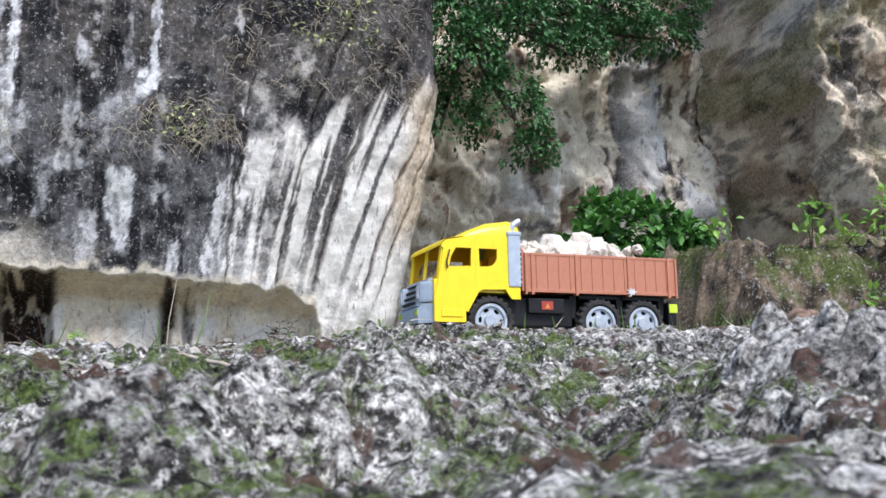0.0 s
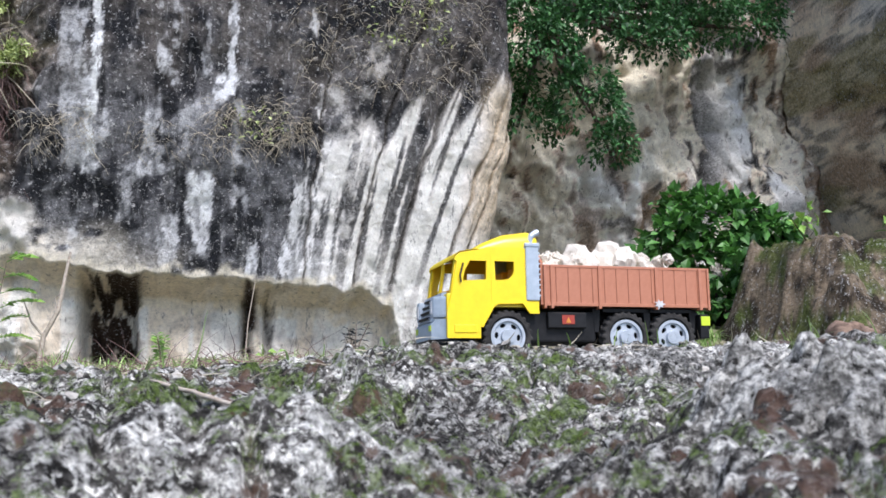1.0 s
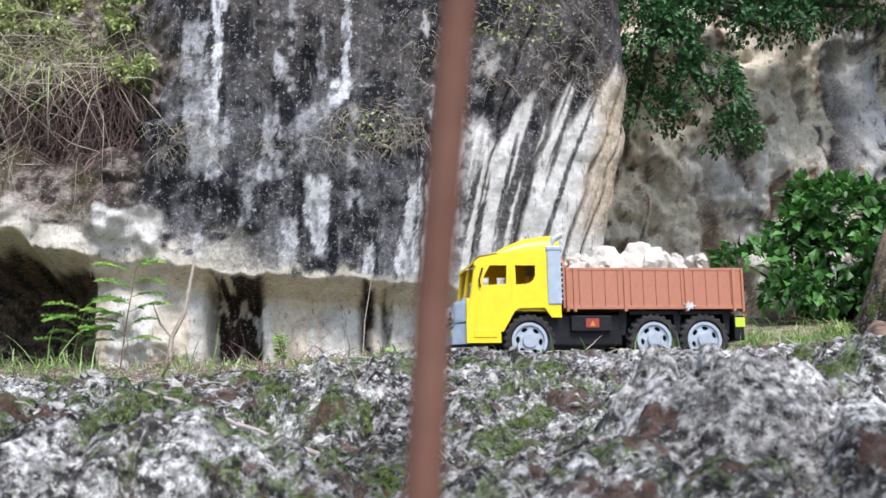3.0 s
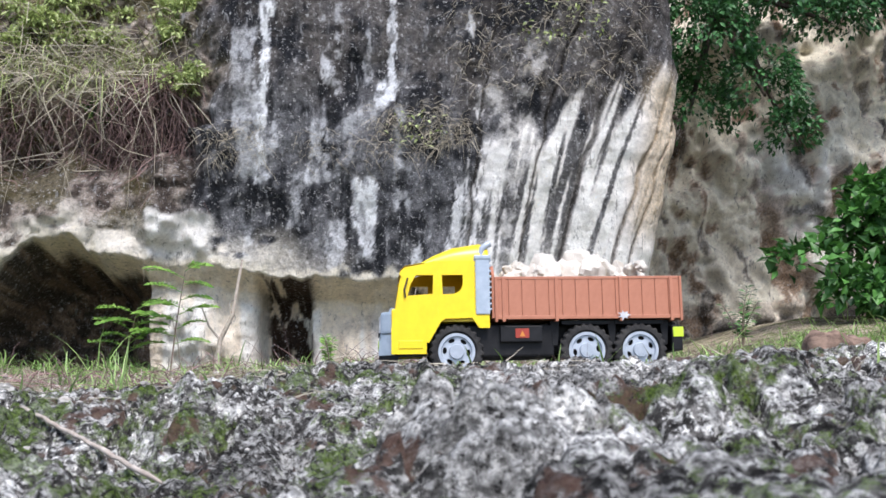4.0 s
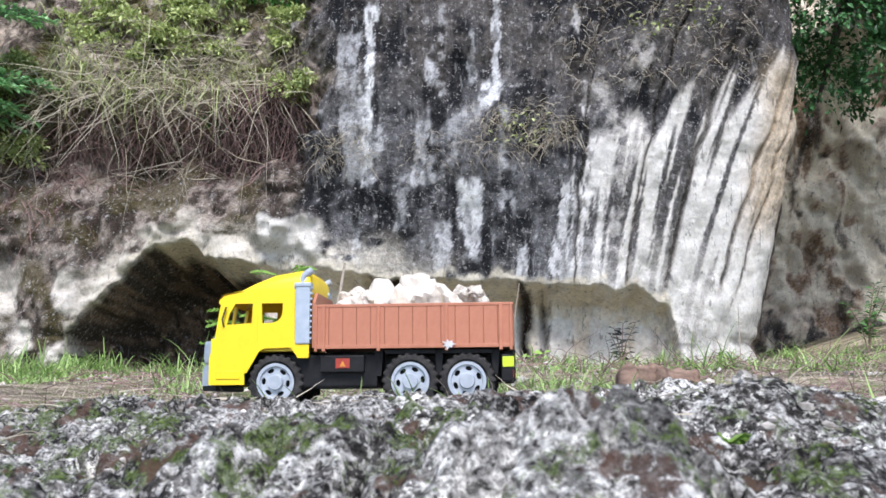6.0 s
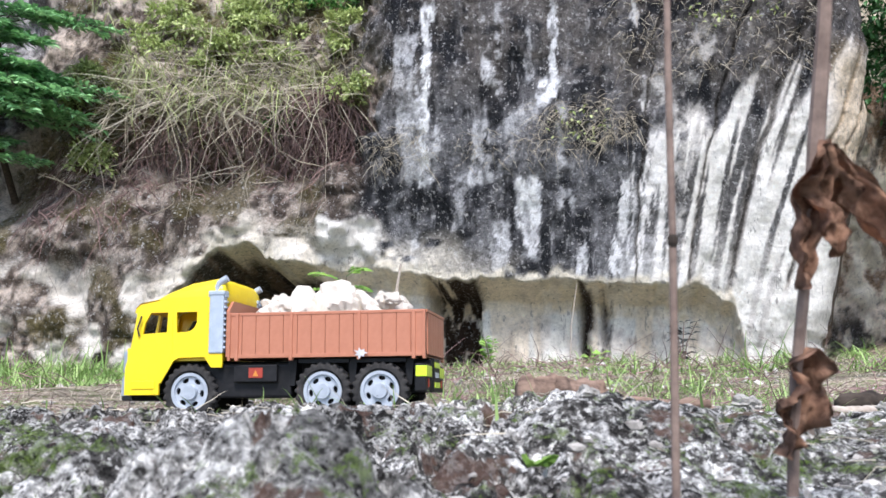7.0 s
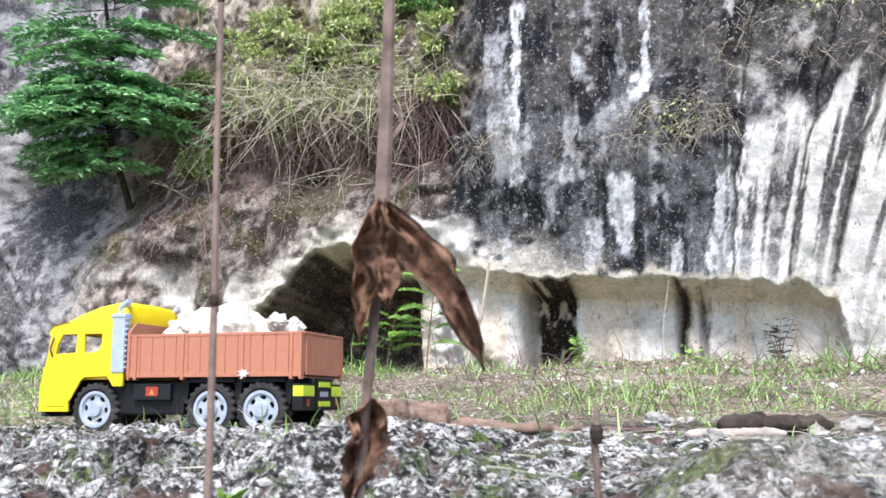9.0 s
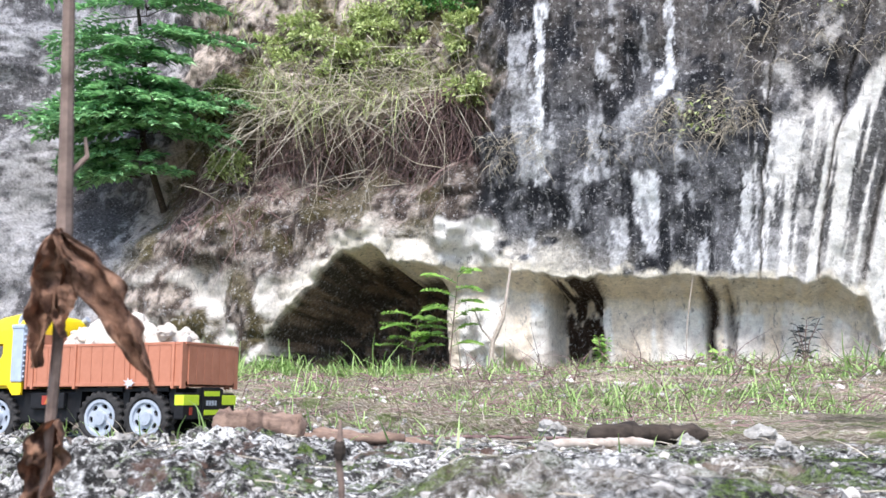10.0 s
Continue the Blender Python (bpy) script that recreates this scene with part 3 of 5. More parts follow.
# pale patch, brightened in the colour where this wall looks lit
tone = mix(tone, [0.96, 0.92, 0.87], smooth(0.9, 0.3, abs(X - 5.9 + 0.5 * (V - 3.0)) / 1.3) * smooth(1.0, 1.8, V) * smooth(4.0, 3.2, V) * smooth(0.34, 0.5, streak))
tone = mix(tone, [0.045, 0.043, 0.045], smooth(6.0, 6.8, X) * smooth(0.48, 0.52, streak * 0.35 + run * 0.4 + grit * 0.25) * smooth(2.0, 2.8, V))
tone = mix(tone, [0.95, 0.93, 0.9], smooth(6.6, 7.3, X) * smooth(0.5, 0.54, streak * 0.4 + run * 0.6) * smooth(2.2, 3.0, V))
vein = ridged(X * 2.2, V * 1.1, 6, 4, 345)
tone = mix(tone, [0.05, 0.045, 0.042], smooth(0.82, 0.88, vein) * 0.8)
# speckled darker grey towards the foot of the wall
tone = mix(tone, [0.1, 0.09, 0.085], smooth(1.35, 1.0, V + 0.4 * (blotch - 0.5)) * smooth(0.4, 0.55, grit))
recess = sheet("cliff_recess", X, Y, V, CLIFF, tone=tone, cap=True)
tagged(recess, "pale limestone wall of a shaded recess, dark in streaks and at its foot", "cliff", kind="structure")

# ---- the overhanging rock beyond the recess ----
U, V = np.meshgrid(np.linspace(0, 1, 420), np.concatenate([np.arange(0.0, 6.4, 0.03), np.linspace(6.5, 7.4, 10)]), indexing="ij")
wrap = smooth(0.09, 0.0, U)
edge = np.interp(V, [0, 1.8, 2.8, 3.6, 4.6, 11], [8.3, 7.9, 7.55, 7.35, 7.2, 7.0])
A = U * 12.0                      # length along the face
P1, P2 = (A + 0.3 * V), (0.3 * A - V)
X = edge + U * 9.0 + 0.8 * wrap
Y = 9.0 - U * 5.4 + 2.2 * wrap ** 2 - 0.12 * np.maximum(V - 2.6, 0) + 0.9 * (fbm(A * 0.7, V * 0.7, 0, 4, 401) - 0.5)
Y = Y + 0.14 * (ridged(A * 6, V * 5, 3, 4, 423) - 0.6) + 0.55 * (ridged(P1 * 0.9, P2 * 0.4, 0, 5, 411) - 0.6) + 0.3 * (ridged(P1 * 2.4, P2 * 0.9, 0, 4, 421) - 0.6) + 0.2 * (fbm(A * 5, V * 5, 0, 4, 422) - 0.5)
blotch, streak = fbm(A * 1.5, V * 1.5, 0, 5, 431), fbm(P1 * 3.2, P2 * 1.1, 0, 5, 441, 0.62)
tone = mix([0.46, 0.34, 0.24], [0.92, 0.79, 0.62], smooth(0.4, 0.52, blotch * 0.3 + streak * 0.4 + fbm(A * 7, V * 7, 4, 4, 445) * 0.3))
tone = mix(tone, [0.68, 0.64, 0.6], smooth(0.58, 0.66, streak) * 0.6)
grit = fbm(A * 11, V * 9, 5, 5, 447, 0.65)
tone = mix(tone, [0.05, 0.042, 0.036], smooth(0.52, 0.57, grit * 0.5 + blotch * 0.5) * 0.6)
tone = mix(tone, [0.035, 0.03, 0.027], smooth(0.82, 0.87, ridged(P1 * 1.6, P2 * 0.8, 7, 4, 449)) * 0.85)
tone = mix(tone, [0.25, 0.22, 0.08], smooth(0.5, 0.6, fbm(A * 1.8, V * 1.8, 3, 4, 451)) * 0.6)
overhang = sheet("cliff_overhang", X, Y, V, CLIFF, tone=tone, cap=True)
tagged(overhang, "brown overhanging rock face with mossy folds", "cliff", kind="structure")


# ---- the mossy rock bank before the recess ----
def bank_height(x, y):
    n = fbm(x * 1.4, y * 1.4, 2, 4, 461) - 0.5
    f = smooth(4.55, 5.15, x + 0.6 * n) * smooth(5.35, 6.3, y + 0.6 * n + 0.25 * (x - 5)) * smooth(8.2, 7.2, y)
    z = ground_height(x, y) - 0.06 + f * (0.95 + 0.5 * (ridged(x * 1.9, y * 1.9, 5, 4, 463) - 0.6) + 0.2 * (knobs(x * 3 + n, y * 3, 465) - 0.6) + 0.16 * smooth(5, 7, x))
    return z + f * (0.12 * (fbm(x * 7, y * 7, 1, 4, 467) - 0.5))


X, Y = np.meshgrid(np.arange(4.1, 9.6, 0.03), np.arange(4.7, 8.3, 0.025), indexing="ij")
V = bank_height(X, Y)
grit, blotch = fbm(X * 9, V * 9, Y * 5, 4, 471), fbm(X * 2.3, V * 2.3, Y * 2, 4, 473)
tone = mix([0.035, 0.027, 0.02], [0.25, 0.195, 0.14], smooth(0.43, 0.6, grit * 0.6 + blotch * 0.4))
tone = mix(tone, [0.09, 0.12, 0.03], smooth(0.5, 0.58, fbm(X * 3.5, V * 3.5, Y * 3, 4, 475)) * 0.85)
bank_rock = sheet("cliff_bank", X, Y, V, CLIFF, tone=tone)
tagged(bank_rock, "mossy brown rock bank with weeds on it", "rock bank", kind="structure")


# ---- the toy truck ----
W = 0.138      # width of cab and bed
truck = thing("toy_truck", (0, 0, 0), "yellow toy tipper truck with a brown plank bed, on rock", "toy truck")


def wheel_meshes():
    """Tyre with lugs, and a rim with six windows, axis along y, outer face at y = 0."""
    bm = bmesh.new()
    prof = [(0.0255, 0.003), (0.0285, 0.0), (0.033, 0.0008), (0.0352, 0.003), (0.0355, 0.0112), (0.0355, 0.0128), (0.0352, 0.021), (0.032, 0.024), (0.0255, 0.022)]
    n = 88
    rings = []
    for r, y in prof:
        ring = []
        for k in range(n):
            # lugs stand out in two staggered rows round the tread
            lug = 0.0026 if r > 0.0325 and (k + (2 if y > 0.012 else 0)) % 4 < 2 else 0.0
            a = 2 * math.pi * k / n
            ring.append(bm.verts.new(((r + lug) * math.cos(a), y, (r + lug) * math.sin(a))))
        rings.append(ring)
    for a, b in zip(rings, rings[1:] + rings[:1]):
        for k in range(n):
            bm.faces.new((a[k], a[(k + 1) % n], b[(k + 1) % n], b[k]))
    tyre = mesh_of("wheel", bm, TYRE)
    out = [(0.0255 * math.cos(a), 0.0255 * math.sin(a)) for a in np.linspace(0, 2 * math.pi, 48, endpoint=False)]
    holes = []
    for k in range(6):
        a = k * math.pi / 3 + 0.3
        holes.append([(0.0165 * math.cos(a) + 0.0048 * math.cos(b) * -math.sin(a) + 0.003 * math.sin(b) * math.cos(a),
                       0.0165 * math.sin(a) + 0.0048 * math.cos(b) * math.cos(a) + 0.003 * math.sin(b) * math.sin(a)) for b in np.linspace(0, 2 * math.pi, 10, endpoint=False)])
    bm = plate(out, holes, 0.0045, 0.008)
    for r0, r1, y0, y1 in ((0.0215, 0.0255, 0.0015, 0.0045), (0.0, 0.0095, -0.0005, 0.0045)):
        n = 40
        inner = [bm.verts.new((r0 * math.cos(2 * math.pi * k / n), y0, r0 * math.sin(2 * math.pi * k / n))) for k in range(n)] if r0 else None
        outer = [bm.verts.new((r1 * math.cos(2 * math.pi * k / n), y0, r1 * math.sin(2 * math.pi * k / n))) for k in range(n)]
        low = [bm.verts.new((r1 * 1.12 * math.cos(2 * math.pi * k / n), y1, r1 * 1.12 * math.sin(2 * math.pi * k / n))) if not r0 else bm.verts.new((r0 * 0.94 * math.cos(2 * math.pi * k / n), y1, r0 * 0.94 * math.sin(2 * math.pi * k / n))) for k in range(n)]
        if inner:
            for k in range(n):
                bm.faces.new((inner[k], inner[(k + 1) % n], outer[(k + 1) % n], outer[k]))
                bm.faces.new((low[k], low[(k + 1) % n], inner[(k + 1) % n], inner[k]))
        else:
            bm.faces.new(outer)
            for k in range(n):
                bm.faces.new((outer[k], outer[(k + 1) % n], low[(k + 1) % n], low[k]))
    for k in range(6):
        a = k * math.pi / 3
        add_box(bm, 0.0055 * math.cos(a) - 0.0008, 0.0055 * math.cos(a) + 0.0008, -0.0013, 0.0, 0.0055 * math.sin(a) - 0.0008, 0.0055 * math.sin(a) + 0.0008)
    return tyre, mesh_of("rim", bm, SILVER)


tyre_mesh, rim_mesh = wheel_meshes()
# black disc added behind each rim so that its windows look dark
dark_disc_mesh = mesh_of("drum", add_tube(bmesh.new(), [(0, 0.0115, 0), (0, 0.022, 0)], 0.0252, 32), BLACK)
turn = 0
for x in (-0.182, 0.0, 0.0755):
    for y, flip in ((0.003, 0), (W - 0.003, 180)):
        turn += 23
        wheel = part("wheel", tyre_mesh, None, truck, "dusty black lugged tyre")
        wheel.matrix_basis = pose(x, y, 0.0375, 0, 0, flip) @ pose(0, 0, 0, 0, turn, 0)
        part("rim", rim_mesh, None, wheel, "silver plastic rim with six windows")
        part("drum", dark_disc_mesh, None, wheel, "black disc added to darken the rim windows")
    part("axle", add_tube(bmesh.new(), [(x, 0.01, 0.0375), (x, W - 0.01, 0.0375)], 0.005, 10), BLACK, truck)

# chassis
bm = box(-0.262, 0.137, 0.036, W - 0.036, 0.036, 0.078, bevel=0.002)
add_box(bm, -0.165, -0.045, 0.012, W - 0.012, 0.03, 0.074, bevel=0.003)
for x in (0.0, 0.0755):
    for y0, y1 in ((0.008, 0.03), (W - 0.03, W - 0.008)):
        add_box(bm, x - 0.034, x + 0.034, y0, y1, 0.074, 0.079)
part("chassis", bm, BLACK, truck, "matt black plastic chassis")
for x in (-0.043, 0.038, 0.113):
    bm = plate([(x - 0.006, 0.079), (x + 0.006, 0.079), (x + 0.003, 0.045), (x - 0.003, 0.045)], [], 0.012, W - 0.012)
    part("mudguard", bm, BLACK, truck)
for y0, y1, s in ((0.004, 0.014, 0), (W - 0.014, W - 0.004, 1)):
    tank = part("side_box", box(-0.121, -0.062, y0, y1, 0.05, 0.0725, bevel=0.0015), BLACK, truck)
    yy = (y0 - 0.0008, y0 + 0.0004) if not s else (y1 - 0.0004, y1 + 0.0008)
    part("sticker", box(-0.1, -0.081, *yy, 0.0555, 0.0685), RED, tank, "red warning sticker")
    ym = (y0 - 0.0014, y0 - 0.0007) if not s else (y1 + 0.0007, y1 + 0.0014)
    part("warning_triangle", plate([(-0.0945, 0.0575), (-0.0865, 0.0575), (-0.0905, 0.0655)], [], *ym), AMBER, tank)

# rear bumper with reflectors and a plate of plain bars
bumper = part("rear_bumper", box(0.121, 0.136, 0.004, W - 0.004, 0.036, 0.072, bevel=0.002), BLACK, truck)
for y0, y1 in ((0.003, 0.04), (W - 0.04, W - 0.003)):
    part("reflector", box(0.1225, 0.1375, y0, y1, 0.055, 0.069, bevel=0.001), LIME, bumper, "lime reflector block")
    part("tail_light", box(0.1345, 0.1372, (y0 + y1) / 2 - 0.003, (y0 + y1) / 2 + 0.003, 0.042, 0.052), RED, bumper)
board = part("rear_board", box(0.1335, 0.139, 0.048, 0.09, 0.038, 0.08, bevel=0.001), BLACK, bumper)
for z0, z1 in ((0.0415, 0.0485), (0.0675, 0.0745)):
    part("stripe", box(0.1385, 0.1398, 0.05, 0.088, z0, z1), LIME, board)
for k in range(4):
    part("plate_bar", box(0.1385, 0.1397, 0.055 + 0.007 * k, 0.0595 + 0.007 * k, 0.0545, 0.0615), SILVER, board)

# bed: floor, sides of separate planks, posts, headboard and tailgate
BX0, BX1, BZ0, BZ1 = -0.128, 0.136, 0.083, 0.140
bed = part("bed", box(BX0, BX1, 0.003, W - 0.003, BZ0 - 0.002, BZ0 + 0.004), BROWN, truck, "brown plastic tipper bed")
for y0, y1 in ((0.002, 0.006), (W - 0.006, W - 0.002)):
    part("side_wall", box(BX0, BX1, y0, y1, BZ0, BZ1 - 0.001), BROWN, bed)
plank = mesh_of("plank", box(-0.0092, 0.0092, -0.0012, 0.0012, BZ0 + 0.0025, BZ1 - 0.003, bevel=0.0008), BROWN)
count = 14
for k in range(count):
    x = BX0 + (k + 0.5) * (BX1 - BX0) / count
    for y in (0.0012, W - 0.0012):
        ob = part("plank", plank, None, bed)
        ob.location = (x, y, 0)
for y0, y1 in ((-0.0012, 0.0064), (W - 0.0064, W + 0.0012)):
    part("top_rail", box(BX0, BX1, y0 + 0.0006, y1 - 0.0006, BZ1 - 0.0035, BZ1 + 0.0006, bevel=0.0006), BROWN, bed)
    part("bottom_rail", box(BX0, BX1, y0 + 0.0004, y1 - 0.0004, BZ0 - 0.002, BZ0 + 0.003, bevel=0.0006), BROWN, bed)
    for x in (-0.1265, -0.116, -0.042, 0.049, 0.121, 0.1345):
        d = 0.0018 if x in (-0.1265, 0.1345) else 0.0022
        part("post", box(x - d, x + d, y0 - 0.0012, y1 + 0.0012, BZ0 - 0.0055, BZ1, bevel=0.0007), BROWN, bed)
bm2 = plate([(0.002, BZ0), (W - 0.002, BZ0), (W - 0.002, BZ1 + 0.004), (W - 0.018, 0.158), (0.018, 0.158), (0.002, BZ1 + 0.004)], [], -0.004, 0.0)
bm2.transform(Matrix.Translation((BX0, 0, 0)) @ Matrix(((0, 1, 0, 0), (1, 0, 0, 0), (0, 0, 1, 0), (0, 0, 0, 1))))
part("headboard", bm2, BROWN, bed)
gate = part("tailgate", box(BX1 - 0.004, BX1, 0.003, W - 0.003, BZ0 - 0.003, BZ1), BROWN, bed)
for k in range(6):
    y = 0.012 + (k + 0.5) * (W - 0.024) / 6
    part("plank", box(BX1 - 0.001, BX1 + 0.0014, y - 0.0091, y + 0.0091, BZ0, BZ1 - 0.003, bevel=0.0008), BROWN, gate)
part("gate_rail", box(BX1 - 0.001, BX1 + 0.002, 0.004, W - 0.004, BZ1 - 0.003, BZ1 + 0.0007, bevel=0.0006), BROWN, gate)
# torn star of white film stuck on the lower rail
pts = []
for k in range(14):
    r = (0.0095, 0.005)[k % 2] * random.uniform(0.7, 1.15)
    pts.append((0.052 + r * math.cos(k * math.pi / 7), 0.0855 + 0.8 * r * math.sin(k * math.pi / 7)))
part("film_scrap", plate(pts, [], -0.0035, -0.0025), WHITE, bed, "torn scrap of white film")

# cab
OUT = [(-0.272, 0.0345), (-0.2235, 0.0345), (-0.2235, 0.0495), (-0.204, 0.079), (-0.197, 0.083), (-0.16, 0.084), (-0.150, 0.07), (-0.136, 0.07), (-0.136, 0.163),
       (-0.213, 0.163), (-0.2285, 0.159), (-0.253, 0.1545), (-0.2595, 0.1485), (-0.2605, 0.144), (-0.257, 0.142), (-0.2655, 0.095), (-0.272, 0.07)]
WIN1 = [(-0.249, 0.115), (-0.2455, 0.13), (-0.2375, 0.1435), (-0.2135, 0.1435), (-0.2145, 0.117)]
WIN2 = [(-0.2015, 0.1435), (-0.1725, 0.1435), (-0.1725, 0.13), (-0.175, 0.1235), (-0.18, 0.119), (-0.187, 0.117), (-0.2005, 0.1165)]
cab = part("cab", box(-0.264, -0.138, 0.006, W - 0.006, 0.079, 0.088), YELLOW, truck, "bright yellow plastic cab")
for y0, y1 in ((0.0, 0.004), (W - 0.004, W)):
    part("side_panel", plate(OUT, [WIN1, WIN2], y0, y1), YELLOW, cab)
    e = -0.0012 if y0 == 0 else 0.0012
    ya, yb = (y0 + e, y0 + 0.001) if y0 == 0 else (y1 - 0.001, y1 + e)
    part("sill_step", box(-0.262, -0.229, ya, yb, 0.042, 0.053, bevel=0.0008), YELLOW, cab)
    part("arch_trim", plate([(-0.2235, 0.0505), (-0.2055, 0.0815), (-0.197, 0.0855), (-0.158, 0.0865), (-0.1475, 0.0725), (-0.136, 0.0725), (-0.136, 0.0695), (-0.1505, 0.0695), (-0.1605, 0.0835), (-0.197, 0.0825), (-0.2035, 0.0785), (-0.2205, 0.0495)], [], ya, yb), YELLOW, cab)
    part("door_seam", plate([(-0.2075, 0.152), (-0.2065, 0.152), (-0.2065, 0.088), (-0.2075, 0.088)], [], ya * 0.5 + y0 * 0.5 if y0 == 0 else y1 - 0.0005, y0 + 0.001 if y0 == 0 else y1 + 0.0004), YELLOW, cab)
    part("mirror_arm", add_tube(bmesh.new(), [(-0.252, ya - 0.001 if y0 == 0 else yb + 0.001, 0.112), (-0.254, ya - 0.004 if y0 == 0 else yb + 0.004, 0.122), (-0.249, ya - 0.003 if y0 == 0 else yb + 0.003, 0.139)], 0.0013, 6), DARKWOOD, cab, "dark mirror arm")
# roof with the raised fairing, lofted across the width
bm = bmesh.new()
prof = [(-0.2605, 0.146), (-0.2595, 0.1505), (-0.253, 0.1565), (-0.2285, 0.162), (-0.2135, 0.172), (-0.186, 0.1835), (-0.1485, 0.1895), (-0.140, 0.1875), (-0.136, 0.182), (-0.136, 0.162)]
rows = []
for k, (inset, lift) in enumerate(((0.0, 0.0), (0.0006, 0.4), (0.004, 0.78), (0.014, 0.97), (0.045, 1.0), (W / 2, 1.0), (W - 0.045, 1.0), (W - 0.014, 0.97), (W - 0.004, 0.78), (W - 0.0006, 0.4), (W, 0.0))):
    rows.append([bm.verts.new((x, inset, 0.1605 + (z - 0.1605) * lift if z > 0.1605 else z)) for x, z in prof])
for a, b in zip(rows, rows[1:]):
    for k in range(len(prof) - 1):
        bm.faces.new((a[k], a[k + 1], b[k + 1], b[k]))
part("roof", bm, YELLOW, cab, "raised yellow roof fairing", smooth_shade=True)
part("back_wall", box(-0.1395, -0.136, 0.003, W - 0.003, 0.085, 0.162), YELLOW, cab)
part("interior", box(-0.256, -0.22, 0.006, W - 0.006, 0.088, 0.108, bevel=0.004), ORANGE, cab, "orange dashboard")
for y in (0.02, W - 0.056):
    bm = box(-0.19, -0.155, y, y + 0.036, 0.088, 0.104, bevel=0.003)
    add_box(bm, -0.163, -0.15, y, y + 0.036, 0.1, 0.14, bevel=0.003)
    part("seat", bm, ORANGE, cab, "orange moulded seat")
for y0, y1 in ((0.003, 0.012), (W - 0.012, W - 0.003), (W / 2 - 0.003, W / 2 + 0.003)):
    bm = plate([(-0.2665, 0.094), (-0.2625, 0.094), (-0.2545, 0.146), (-0.2585, 0.146)], [], y0, y1)
    part("windscreen_pillar", bm, YELLOW, cab)
part("front_panel", box(-0.2715, -0.264, 0.003, W - 0.003, 0.036, 0.097, bevel=0.002), YELLOW, cab)
bm = plate([(-0.288, 0.06), (-0.272, 0.06), (-0.268, 0.1), (-0.273, 0.1)], [], 0.012, W - 0.012)
grille = part("grille", bm, SILVER, truck, "silver front grille")
for k in range(4):
    part("grille_bar", box(-0.2895 + 0.0035 * k, -0.28 + 0.0035 * k, 0.03, W - 0.03, 0.064 + 0.009 * k, 0.067 + 0.009 * k), BLACK, grille)
bm = plate([(-0.2885, 0.034), (-0.268, 0.034), (-0.268, 0.062), (-0.283, 0.062), (-0.2885, 0.055)], [], -0.001, W + 0.001)
front = part("front_bumper", bm, GREY, truck, "grey front bumper")
part("bumper_lip", box(-0.289, -0.262, 0.002, W - 0.002, 0.027, 0.035, bevel=0.002), BLACK, front)
for y0, y1 in ((-0.0018, 0.022), (W - 0.022, W + 0.0018)):
    lamp = part("headlamp", box(-0.2865, -0.268, y0, y1, 0.064, 0.094, bevel=0.004), GREY, truck, "grey headlamp housing")
    part("headlamp_lens", box(-0.288, -0.284, (y0 + y1) / 2 - 0.007, (y0 + y1) / 2 + 0.007, 0.07, 0.088, bevel=0.0015), WHITE, lamp)
    part("indicator", box(-0.2895, -0.282, y0 + 0.002, y1 - 0.004, 0.046, 0.054), LIME, front, "lime indicator block")
# ribbed exhaust stacks behind the cab
for y0, y1, e in ((-0.002, 0.012, -1), (W - 0.012, W + 0.002, 1)):
    stack = part("exhaust", box(-0.155, -0.135, y0, y1, 0.088, 0.168, bevel=0.002), GREY, truck, "grey ribbed exhaust stack")
    for k in range(10):
        z = 0.094 + 0.0076 * k
        part("rib", box(-0.1575, -0.1325, y0 + 0.002, y1 - 0.002, z, z + 0.003, bevel=0.0008), GREY, stack)
    ym = (y0 + y1) / 2
    part("cap", box(-0.1565, -0.1335, y0 - 0.001, y1 + 0.001, 0.165, 0.171, bevel=0.0015), GREY, stack)
    part("foot_pipe", add_tube(bmesh.new(), [(-0.145, ym, 0.09), (-0.145, ym, 0.075)], 0.0048, 12), GREY, stack)
    part("pipe", add_tube(bmesh.new(), [(-0.146, ym, 0.168), (-0.146, ym, 0.176), (-0.144, ym, 0.181), (-0.139, ym, 0.185), (-0.133, ym, 0.188)], 0.0048, 12), SILVER, stack, "bent silver tailpipe")

# the nose of the cab narrows towards the front
for ob in truck.children_recursive:
    if ob.name.split(".")[0] in ("front_bumper", "bumper_lip", "grille", "grille_bar", "headlamp", "headlamp_lens", "indicator"):
        for v in ob.data.vertices:
            if v.co.x < -0.262:
                v.co.y = W / 2 + (v.co.y - W / 2) * (1 - 0.38 * min(1, (-0.262 - v.co.x) / 0.027))


# ---- plants, wood and stones ----
rng = np.random.RandomState(7)


def cliff_y(x, z):
    """The face of the main cliff at x and z."""
    j = np.searchsorted(FACE_Z, z).clip(0, len(FACE_Z) - 1)
    return float(np.interp(x, FACE_X[:, j], FACE_Y[:, j]))


def cloud_mesh(name, verts, faces, mat):
    me = bpy.data.meshes.new(name)
    me.from_pydata(np.asarray(verts).reshape(-1, 3).tolist(), [], faces)
    me.materials.append(mat)
    return me


def unit(v):
    return v / np.maximum(np.linalg.norm(v, axis=-1, keepdims=True), 1e-9)


